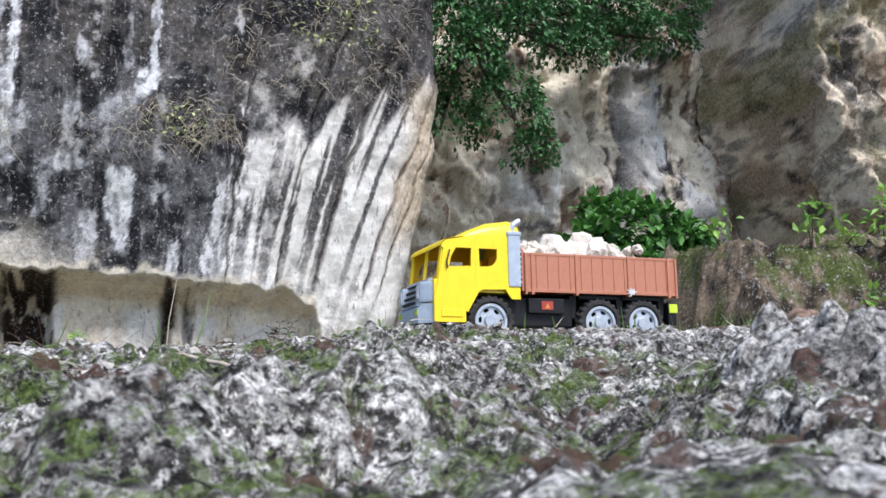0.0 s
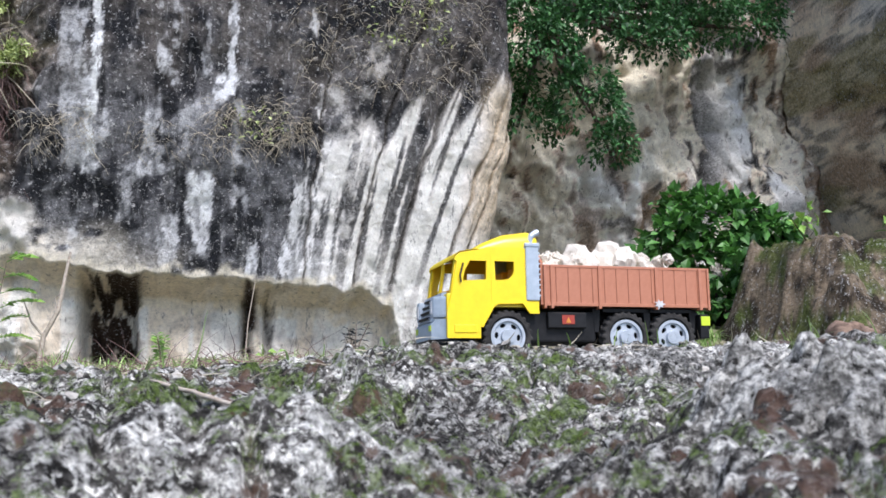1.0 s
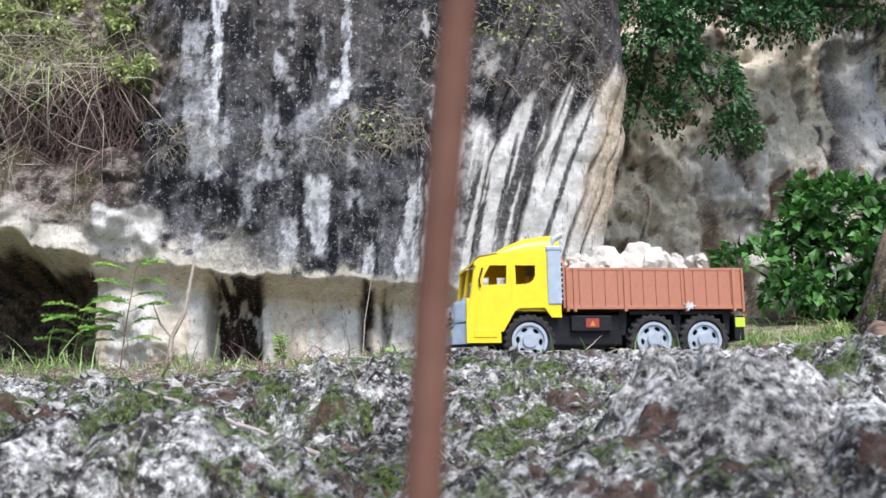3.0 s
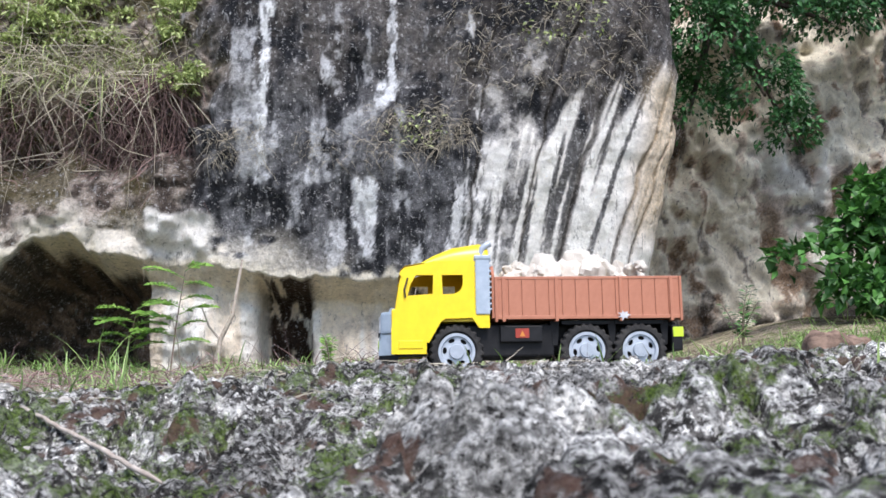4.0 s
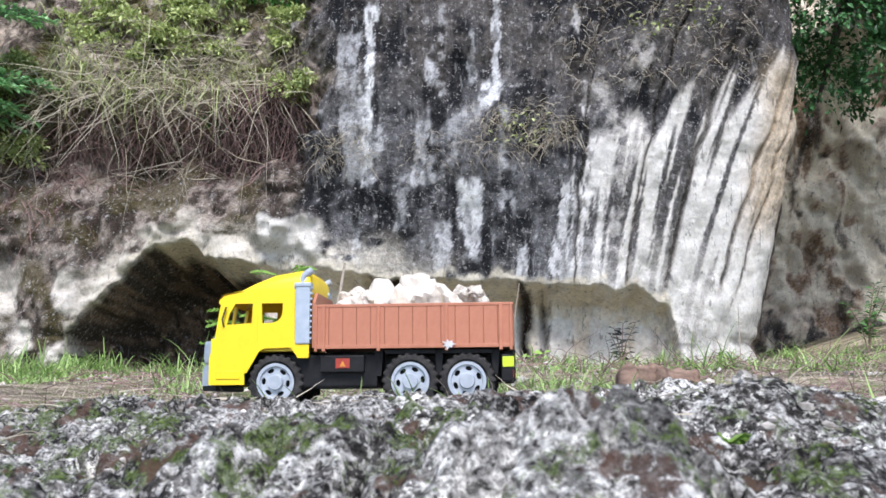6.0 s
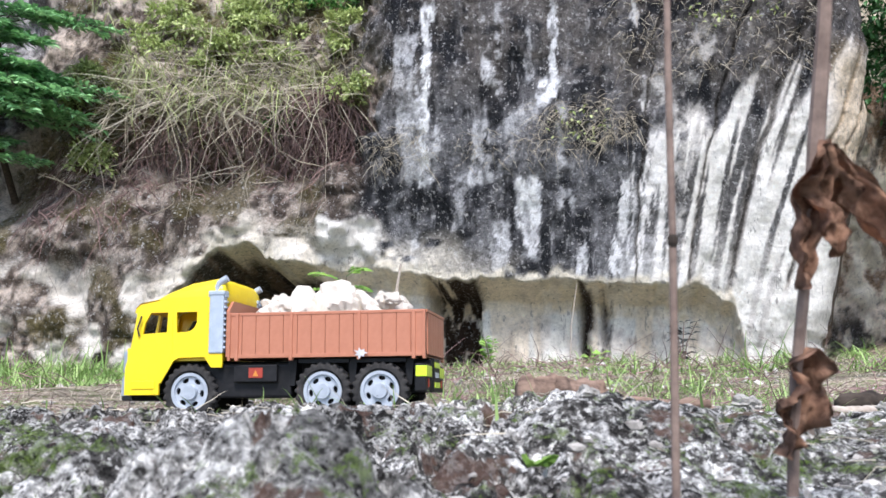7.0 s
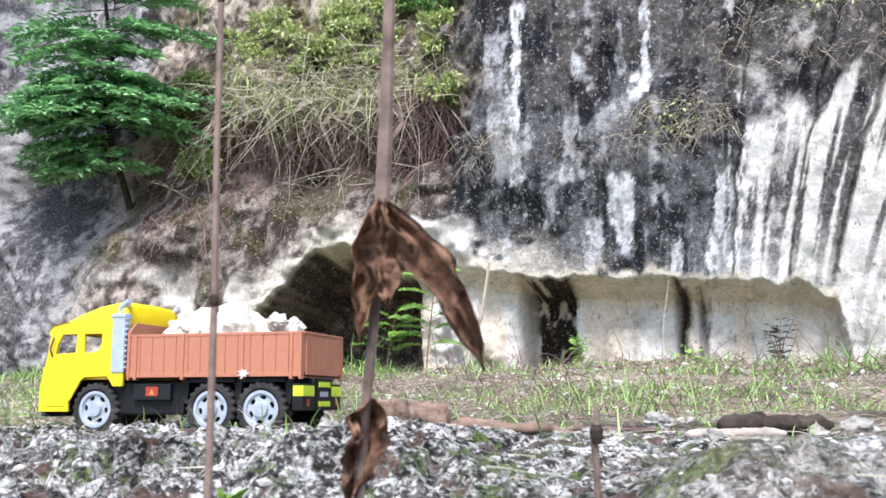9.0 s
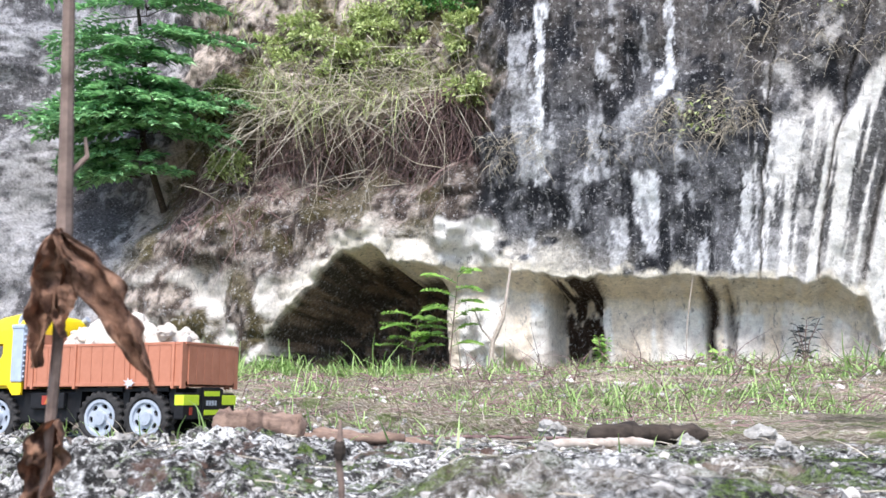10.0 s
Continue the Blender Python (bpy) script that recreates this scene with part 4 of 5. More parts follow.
def leaf_mesh(name, P, D, N, L, Wd, mat):
    """Pointed leaves folded along the midrib and bent at the tip: base P, way D, upper side N, length L, width Wd."""
    D = unit(D)
    N = unit(N - D * (N * D).sum(-1, keepdims=True))
    B = np.cross(D, N)
    L, Wd = np.asarray(L)[:, None], np.asarray(Wd)[:, None]
    mid = P + D * L * 0.5
    tip = P + D * L - N * L * 0.16
    v = np.stack([P, mid + B * Wd * 0.5 + N * Wd * 0.14, tip, mid - B * Wd * 0.5 + N * Wd * 0.14, mid - N * Wd * 0.04], 1)
    n = len(P)
    base = np.arange(n)[:, None] * 5
    f = np.concatenate([base + np.array([[0, 1, 4]]), base + np.array([[1, 2, 4]]), base + np.array([[0, 4, 3]]), base + np.array([[4, 2, 3]])], 0)
    return cloud_mesh(name, v, f.tolist(), mat)


def strand_mesh(name, P, D, L, R, droop, mat, seg=5, flat=False, curl=0.0, seed=0):
    """Thin tapering strands: blades where flat, else three-sided stems. droop bends them down by that share of their length."""
    r = np.random.RandomState(seed)
    P, D = np.asarray(P, float), unit(np.asarray(D, float))
    n = len(P)
    L, R = np.broadcast_to(L, n)[:, None], np.broadcast_to(R, n)[:, None]
    droop = np.broadcast_to(droop, n)[:, None]
    side = unit(np.cross(D, np.tile([0, 0, 1.0], (n, 1)) + 1e-3 * r.randn(n, 3)))
    up = np.cross(side, D)
    bend = r.randn(n, 3) * curl
    rows = []
    for k in range(seg + 1):
        u = k / seg
        c = P + D * L * u + np.array([0, 0, -1.0]) * L * droop * u * u + bend * L * np.sin(u * 5) * u
        w = R * (1 - u * 0.85)
        ring = (c - side * w, c + side * w) if flat else (c + up * w, c - up * w * 0.5 + side * w * 0.87, c - up * w * 0.5 - side * w * 0.87)
        rows.append(np.stack(ring, 1))
    m = rows[0].shape[1]
    v = np.stack(rows, 1)          # n, seg+1, m, 3
    idx = np.arange(n * (seg + 1) * m).reshape(n, seg + 1, m)
    f = []
    for s in range(1 if flat else m):
        a, b = idx[:, :-1, s], idx[:, :-1, (s + 1) % m]
        c, d = idx[:, 1:, (s + 1) % m], idx[:, 1:, s]
        f.append(np.stack([a, b, c, d], -1).reshape(-1, 4))
    return cloud_mesh(name, v, np.concatenate(f).tolist(), mat)


def clump_points(blobs, per_m2, r):
    """Points on the upper and outer skin of uneven blobs (x, y, z, rx, ry, rz)."""
    P, N = [], []
    for x, y, z, a, b, c in blobs:
        n = int(per_m2 * 4 * (a * b + b * c + a * c))
        d = unit(r.randn(n, 3))
        d[:, 2] = np.where(d[:, 2] < -0.3, -d[:, 2], d[:, 2])
        rad = r.uniform(0.62, 1.08, n) ** 0.7
        rad = rad * (0.8 + 0.45 * vnoise(d[:, 0] * 3 + x * 5, d[:, 1] * 3, d[:, 2] * 3, 9))
        P.append(np.array([x, y, z]) + d * rad[:, None] * np.array([a, b, c]))
        N.append(d)
    return np.concatenate(P), np.concatenate(N)


def crown_mesh(name, blobs, per_m2, length, width, mat, seed, hang=0.2, gap=0.42):
    r = np.random.RandomState(seed)
    P, N = clump_points(blobs, per_m2, r)
    keep = fbm(P[:, 0] * 3.5, P[:, 1] * 3.5, P[:, 2] * 3.5, 2, seed) > gap
    P, N = P[keep], N[keep]
    n = len(P)
    D = N * 0.7 + r.randn(n, 3) * 0.55 + np.array([0, -0.15, -hang])
    up = np.array([0, -0.25, 1.0]) + r.randn(n, 3) * 0.45
    return leaf_mesh(name, P, D, up, length * r.uniform(0.6, 1.3, n), width * r.uniform(0.6, 1.25, n), mat)


def limbs(bm, root, blobs, radius, r):
    for x, y, z, a, b, c in blobs:
        end = np.array([x, y, z])
        mid = (np.array(root) + end) / 2 + r.randn(3) * 0.12
        add_tube(bm, [root, tuple(mid), tuple(end)], [radius, radius * 0.6, radius * 0.2], 6)
    return bm


def bush(name, root, blobs, per_m2, length, width, mat, label, category, seed, radius=0.03, hang=0.2, gap=0.42):
    r = np.random.RandomState(seed)
    ob = thing(name, (0, 0, 0), label, category)
    part("trunk", limbs(bmesh.new(), root, blobs, radius, r), DARKWOOD, ob)
    part("crown", crown_mesh("crown", blobs, per_m2, length, width, mat, seed, hang, gap), None, ob)
    return ob


r = np.random.RandomState(3)
blobs = [(4.75, 8.3, 1.6, 0.4, 0.4, 0.36), (5.25, 8.4, 1.8, 0.5, 0.4, 0.46), (5.75, 8.3, 1.65, 0.4, 0.4, 0.4), (5.0, 8.0, 1.3, 0.55, 0.4, 0.38), (5.7, 8.0, 1.25, 0.45, 0.4, 0.4), (4.1, 8.3, 1.35, 0.36, 0.3, 0.22), (6.1, 8.5, 1.6, 0.3, 0.3, 0.4), (4.95, 8.7, 2.15, 0.24, 0.24, 0.18), (5.2, 8.1, 0.95, 0.6, 0.4, 0.3), (5.9, 8.1, 0.95, 0.4, 0.4, 0.3), (4.6, 8.1, 1.0, 0.4, 0.35, 0.25)]
bush("broadleaf_bush", (5.2, 8.6, 0.6), blobs, 330, 0.15, 0.1, LEAF_BUSH, "dense green broadleaf bush in front of the rock recess", "bush", 5, hang=0.35)
blobs = [(3.8, 9.6, 4.9, 0.8, 0.7, 0.7), (4.8, 9.8, 5.1, 0.9, 0.7, 0.6), (5.8, 10.0, 5.3, 0.9, 0.7, 0.55), (6.8, 10.0, 5.6, 0.8, 0.6, 0.5), (3.6, 9.4, 4.1, 0.55, 0.5, 0.7), (4.2, 9.3, 3.45, 0.45, 0.4, 0.6), (3.5, 9.9, 3.4, 0.5, 0.4, 0.7), (4.5, 9.4, 3.0, 0.32, 0.35, 0.35), (5.3, 9.8, 4.55, 0.5, 0.5, 0.4), (3.3, 10.0, 5.4, 0.8, 0.6, 0.6), (4.3, 9.0, 4.5, 0.3, 0.3, 0.55), (6.2, 10.2, 4.95, 0.6, 0.5, 0.35), (7.0, 10.3, 5.15, 0.7, 0.5, 0.35)]
bush("hanging_tree", (4.6, 11.3, 5.6), blobs, 560, 0.082, 0.05, LEAF_DARK, "dark green tree hanging over a shaded cleft", "tree", 8, radius=0.09, hang=0.6, gap=0.4)
for k, (x, y) in enumerate(((5.05, 6.5), (5.7, 6.0), (6.5, 5.9), (5.9, 5.55), (7.1, 6.0), (7.7, 5.9), (6.3, 6.3), (8.3, 6.0))):
    z0 = float(bank_height(np.array([x]), np.array([y]))[0])
    bush("young_shrub", (x, y, z0 - 0.02), [(x + 0.06 * q - 0.05 * (k % 3), y, z0 + 0.1 + 0.13 * q, 0.11, 0.1, 0.08) for q in range(2 + k % 3)], 130, 0.12, 0.065, LEAF_YOUNG, "small bright green shrub on a rock bank", "shrub", 20 + k, 0.008, 0.25, 0.3)

# tree with feathery fronds in flat tiers, rooted in the bank
tree = thing("feathery_tree", (0, 0, 0), "feathery green tree with flat tiers of fronds on a bank", "tree")
tx, tz = -6.0, 2.2
ty = cliff_y(tx, tz) - 0.1
bm = add_tube(bmesh.new(), [(tx, ty + 0.3, tz - 0.2), (tx - 0.05, ty - 0.25, tz + 0.8), (tx + 0.05, ty - 0.4, tz + 1.6), (tx - 0.1, ty - 0.45, tz + 2.6)], [0.045, 0.035, 0.03, 0.015], 8)
LP, LD, LN, LL = [], [], [], []
r = np.random.RandomState(12)
for tier, (z, reach, count) in enumerate(((2.6, 0.7, 9), (2.85, 0.9, 12), (3.1, 1.2, 18), (3.25, 1.35, 22), (3.4, 1.35, 22), (3.55, 1.1, 12), (3.9, 1.2, 9), (4.15, 1.3, 9), (4.5, 1.3, 8), (4.9, 1.1, 7))):
    for q in range(count):
        a = r.uniform(-math.pi * 1.02, 0.02)
        ln = reach * r.uniform(0.6, 1.15)
        way = np.array([math.cos(a), 0.75 * math.sin(a), r.uniform(-0.05, 0.16)])
        start = np.array([tx, ty - 0.35, z + r.uniform(-0.06, 0.06)])
        end = start + way * ln + np.array([0, 0, -0.24 * ln])
        mid = (start + end) / 2 + np.array([0, 0, 0.12 * ln])
        add_tube(bm, [tuple(start), tuple(mid), tuple(end)], [0.007, 0.005, 0.002], 4)
        for u in np.arange(0.18, 1.0, 0.055):
            c = start * (1 - u) ** 2 + 2 * u * (1 - u) * mid + u * u * end
            perp = np.array([-way[1], way[0], 0.0])
            for sgn in (-1, 1):
                w = unit(perp * sgn + way * 0.7)
                sub = 0.26 * (1.1 - u) * r.uniform(0.7, 1.2) + 0.05
                for e in np.arange(0.1, 1.0, 0.2):
                    LP.append(c + w * sub * e + np.array([0, 0, -0.05 * e * sub]))
                    LD.append(w + way * 0.5 * r.uniform(-1, 1) + r.randn(3) * 0.2)
                    LN.append([0, -0.3, 1.0] + r.randn(3) * 0.2)
                    LL.append(0.125 * r.uniform(0.7, 1.2))
part("trunk", bm, DARKWOOD, tree)
part("crown", leaf_mesh("crown", np.array(LP), np.array(LD), np.array(LN), np.array(LL), np.array(LL) * 0.42, LEAF_FROND), None, tree)

# growth on the bank: grass fringe, twigs, hanging roots
def on_bank(n, x0, x1, z0, z1, r):
    x, z = r.uniform(x0, x1, n), r.uniform(z0, z1, n)
    return np.array([[a, cliff_y(a, b) + 0.04, b] for a, b in zip(x, z)])


def stuff(name, me, label, category):
    ob = new(name, me)
    return tagged(ob, label, category, kind="stuff")


r = np.random.RandomState(31)
P = np.concatenate([on_bank(700, -5.0, -2.3, 3.1, 3.8, r), on_bank(350, -4.4, -2.6, 3.0, 4.6, r), on_bank(500, -5.5, -2.2, 3.6, 5.2, r)])
P = P[fbm(P[:, 0] * 2.2, P[:, 2] * 2.6, 0, 3, 5) > 0.46]
n = len(P)
D = np.stack([r.uniform(-1.2, 1.2, n), -r.uniform(0.4, 1.2, n), r.uniform(-0.2, 1.2, n)], 1)
stuff("bank_grass", strand_mesh("bank_grass", P, D, r.uniform(0.2, 0.55, n), 0.007, r.uniform(0.3, 1.2, n), OLIVE, 7, True, 0.12, 1), "long drooping olive grass on the bank", "grass")
P = np.concatenate([on_bank(420, -4.8, -2.1, 2.95, 3.8, r), on_bank(160, -5.0, -2.3, 2.2, 3.4, r)])
n = len(P)
D = np.stack([r.uniform(-1, 1, n), -r.uniform(0.3, 1.2, n), r.uniform(-0.6, 0.9, n)], 1)
stuff("dry_twigs", strand_mesh("dry_twigs", P, D, r.uniform(0.3, 0.9, n), 0.0075, r.uniform(0.0, 0.9, n), DRYGRASS, 9, False, 0.2, 2), "tangle of bleached dry twigs on the bank", "twigs")
P = np.concatenate([on_bank(620, -2.9, -2.05, 2.4, 3.35, r), on_bank(600, -4.6, -2.6, 2.2, 3.1, r), on_bank(260, -5.6, -4.4, 1.9, 2.9, r)])
P[:, 1] -= 0.05
n = len(P)
D = np.stack([r.uniform(-0.9, 0.9, n), -r.uniform(0.0, 0.5, n), -r.uniform(0.1, 1.0, n)], 1)
stuff("hanging_roots", strand_mesh("hanging_roots", P, D, r.uniform(0.15, 0.65, n), 0.006, 0.45, TWIG, 9, False, 0.2, 3), "thin brown roots hanging down the bank", "roots")
for k, (x, z, w, h) in enumerate(((-3.7, 3.75, 0.42, 0.3), (-3.05, 3.95, 0.45, 0.32), (-2.35, 3.75, 0.25, 0.32), (-2.1, 3.2, 0.14, 0.42), (-4.4, 3.95, 0.4, 0.35), (-2.95, 2.95, 0.14, 0.1), (-4.95, 2.6, 0.16, 0.14), (-3.3, 4.5, 0.6, 0.35), (-2.5, 4.4, 0.4, 0.4), (-5.1, 3.4, 0.2, 0.25))):
    y = cliff_y(x, z)
    q = np.random.RandomState(90 + k)
    lumps = [(x + q.uniform(-1, 1) * w, y - 0.06 - 0.1 * q.rand(), z + q.uniform(-1, 1) * h, 0.22 * w + 0.05, 0.12, 0.22 * h + 0.05) for _ in range(9)]
    bush("bank_shrub", (x, y + 0.1, z - 0.1), lumps, 900, 0.07, 0.032, LEAF_BUSH if k in (5, 8) else OLIVE, "small-leaved yellow-green shrub clinging to the bank", "shrub", 90 + k, 0.01, 0.3, 0.38)
# dry tufts on the stained face
P = np.concatenate([on_bank(320, -0.3, 0.5, 2.4, 2.9, r), on_bank(120, 0.3, 0.7, 2.5, 2.75, r), on_bank(600, 0.5, 2.4, 3.05, 4.4, r), on_bank(150, -1.9, -1.3, 2.3, 2.7, r), on_bank(60, -1.0, -0.2, 2.3, 2.6, r), on_bank(70, 1.4, 1.8, 3.4, 4.2, r)])
n = len(P)
D = np.stack([r.uniform(-1, 1, n), -r.uniform(0.4, 1.2, n), r.uniform(-0.7, 0.7, n)], 1)
stuff("dry_tufts", strand_mesh("dry_tufts", P, D, r.uniform(0.1, 0.3, n), 0.004, 0.5, DRYGRASS, 5, False, 0.08, 4), "dry brown tufts growing on the cliff face", "grass")
P = np.concatenate([on_bank(200, 1.2, 2.0, 3.5, 4.6, r), on_bank(60, -0.1, 0.4, 2.5, 2.75, r)])
n = len(P)
stuff("ledge_leaves", leaf_mesh("ledge_leaves", P - np.array([0, 0.08, 0]) + r.randn(n, 3) * 0.05, np.stack([r.randn(n), -np.ones(n), r.randn(n)], 1), np.array([0, -0.5, 1.0]) + r.randn(n, 3) * 0.4, 0.06 * r.uniform(0.6, 1.4, n), 0.025 * r.uniform(0.6, 1.4, n), OLIVE), "sparse yellow-green leaves on the cliff", "leaves")

# grass and litter on the ground
def on_ground(n, x0, x1, y0, y1, r, clump=0.0):
    x, y = r.uniform(x0, x1, n), r.uniform(y0, y1, n)
    if clump:
        keep = fbm(x * 1.7, y * 1.7, 0, 3, 77) > clump
        x, y = x[keep], y[keep]
    return np.stack([x, y, ground_height(x, y) - 0.004], 1)


P = np.concatenate([on_ground(9000, -6.5, 4.5, 4.4, 8.0, r, 0.52), on_ground(5500, -6.2, 4.0, 6.0, 7.95, r, 0.42), on_ground(2500, -6.0, -3.2, 5.5, 7.8, r), on_ground(26000, -4.0, 3.2, 1.6, 5.5, r, 0.54), on_ground(9000, -5.5, 1.0, 5.0, 7.6, r, 0.5), on_ground(700, 2.2, 6.0, 5.0, 8.5, r), on_ground(900, 5.2, 9.5, 5.4, 8.0, r, 0.5)])
n = len(P)
D = np.stack([r.randn(n) * 1.2, r.randn(n) * 0.8, np.ones(n)], 1)
stuff("meadow_grass", strand_mesh("meadow_grass", P, D, r.uniform(0.04, 0.25, n) * (0.22 + 3.4 * vnoise(P[:, 0] * 2.2, P[:, 1] * 2.2, 0, 4) ** 3) * (0.45 + 0.55 * smooth(1.5, 6, P[:, 1])), 0.0024 + 0.0042 * smooth(1.5, 6, P[:, 1]), r.uniform(0.2, 1.3, n), GRASS, 5, True, 0.02, 6), "fresh green grass at the foot of the cliff", "grass")
P = np.concatenate([on_ground(7000, -5.5, 4.0, 3.2, 7.9, r, 0.42), on_ground(9000, -2.6, 2.4, 0.6, 4.2, r, 0.44), on_ground(4500, 5.0, 9.8, 5.2, 8.2, r, 0.4), on_ground(9000, -4.5, 3.4, 2.6, 7.8, r)])
n = len(P)
D = np.stack([r.randn(n), r.randn(n), r.uniform(0.05, 0.9, n)], 1)
stuff("dry_grass", strand_mesh("dry_grass", P, D, r.uniform(0.05, 0.26, n) * (0.35 + 0.65 * smooth(1.0, 6, P[:, 1])), 0.0012 + 0.0022 * smooth(1, 6, P[:, 1]), r.uniform(0.2, 0.8, n), DRYGRASS, 5, True, 0.05, 7), "pale dry grass and stalks on the soil", "grass")
P = np.concatenate([on_ground(1500, -4.0, 3.4, 1.8, 7.0, r, 0.4), on_ground(700, -1.2, 2.4, 0.9, 3.0, r, 0.4)])
P[:, 2] += 0.015
n = len(P)
D = np.stack([r.randn(n), r.randn(n) * 0.5, r.uniform(0.0, 0.6, n)], 1)
stuff("fallen_twigs", strand_mesh("fallen_twigs", P, D, r.uniform(0.1, 0.4, n) * (0.4 + 0.6 * smooth(1, 5, P[:, 1])), 0.0016 + 0.0035 * smooth(1, 6, P[:, 1]), r.uniform(0.1, 0.5, n), TWIG, 6, False, 0.12, 14), "brown twigs and stalks fallen in the grass", "twigs")
P = np.concatenate([on_ground(2200, -0.9, 1.9, 0.3, 2.2, r, 0.48), on_ground(260, 0.2, 1.3, 0.08, 0.5, r, 0.46)])
n = len(P)
D = np.stack([r.randn(n) * 0.6, r.randn(n) * 0.6, np.ones(n)], 1)
stuff("short_grass", strand_mesh("short_grass", P, D, r.uniform(0.025, 0.1, n), 0.0015, r.uniform(0.2, 1.0, n), GRASS, 6, True, 0.02, 8), "short grass blades behind the truck", "grass")
P = np.concatenate([on_ground(60, -0.3, 0.12, -0.09, -0.02, r), on_ground(36, 0.13, 0.3, -0.1, 0.02, r), on_ground(24, 0.2, 0.8, -0.4, 0.0, r), on_ground(30, -0.95, -0.35, -0.15, 0.1, r)])
n = len(P)
D = np.stack([r.randn(n) * 0.7, -0.3 + r.randn(n) * 0.4, np.ones(n)], 1)
stuff("rock_grass", strand_mesh("rock_grass", P, D, r.uniform(0.04, 0.09, n) * np.where(P[:, 0] < -0.3, 1.2, 0.85), 0.0018, r.uniform(0.1, 0.85, n), GRASS, 8, True, 0.03, 9), "curled grass blades growing from the rock", "grass")
P = np.concatenate([on_ground(120, -0.35, 0.2, -0.14, -0.03, r), on_ground(160, 0.2, 1.2, -0.5, 0.3, r), on_ground(70, -1.0, -0.3, -0.35, 0.1, r)])
P[:, 2] += 0.007
n = len(P)
D = np.stack([r.randn(n), r.randn(n) * 0.6, r.uniform(-0.05, 0.25, n)], 1)
stuff("litter", strand_mesh("litter", P, D, r.uniform(0.015, 0.06, n), 0.0009, 0.15, DRYGRASS, 4, False, 0.08, 10), "dry stalks and litter strewn on the rock", "litter")


# pale gravel on the soil
def gravel_mesh(P, size, seed):
    q = np.random.RandomState(seed)
    tmp = bmesh.new()
    bmesh.ops.create_icosphere(tmp, subdivisions=1, radius=1)
    base = np.array([v.co[:] for v in tmp.verts])
    tri = np.array([[v.index for v in f.verts] for f in tmp.faces])
    tmp.free()
    n = len(P)
    v = base[None] * (1 + 0.3 * q.randn(n, len(base), 1).clip(-1.2, 1.2)) * (size[:, None] * q.uniform(0.6, 1.3, (n, 3)) * np.array([1, 1, 0.7]))[:, None, :] + P[:, None, :]
    f = tri[None] + (np.arange(n) * len(base))[:, None, None]
    return cloud_mesh("gravel", v, f.reshape(-1, 3).tolist(), GRAVEL)


P = np.concatenate([on_ground(1500, -0.9, 1.5, 0.15, 1.2, r, 0.45), on_ground(700, 0.15, 1.3, -0.6, 0.2, r), on_ground(2200, -3.5, 3.0, 1.2, 6.5, r, 0.45), on_ground(350, -1.1, 0.1, -0.5, 0.12, r), on_ground(900, 5.0, 9.8, 5.2, 8.2, r)])
away = (P[:, 0] < -0.31) | (P[:, 0] > 0.15) | (P[:, 1] < -0.02) | (P[:, 1] > 0.16)
P = P[away]
size = r.uniform(0.0015, 0.0065, len(P)) * (1 + 2.6 * smooth(0.3, 4, P[:, 1]))
stuff("gravel", gravel_mesh(P + np.array([0, 0, 0.004]), size, 4), "pale gravel and crumbs of rock", "gravel")


# small plants in front of the undercut
def sprig(name, x, y, hgt, leaf, width, mat, label, seed, stems=4, lean=0.3, count=9):
    q = np.random.RandomState(seed)
    z0 = height(x, y) - 0.01
    ob = thing(name, (x, y, z0), label, "plant")
    P, D, N, L = [], [], [], []
    for s in range(stems):
        tip = np.array([q.uniform(-lean, lean), q.uniform(-lean, lean) * 0.6, 1.0]) * hgt * q.uniform(0.6, 1.05)
        bend = np.array([tip[0] * 0.3, tip[1] * 0.3, tip[2] * 0.55])
        part("stem", add_tube(bmesh.new(), [(0, 0, 0), tuple(bend), tuple(tip)], [0.006, 0.005, 0.003], 5), STEM, ob)
        for k in range(count):
            u = 0.3 + 0.7 * k / (count - 1)
            c = 2 * u * (1 - u) * bend + u * u * tip
            for sgn in (-1, 1):
                P.append(c)
                D.append([sgn * q.uniform(0.5, 1), q.uniform(-0.8, 0.2), q.uniform(-0.2, 0.5)])
                N.append(np.array([0, -0.4, 1.0]) + q.randn(3) * 0.25)
                L.append(leaf * q.uniform(0.6, 1.2))
    part("foliage", leaf_mesh("foliage", np.array(P), np.array(D), np.array(N), np.array(L), np.array(L) * width, mat), None, ob)
    return ob


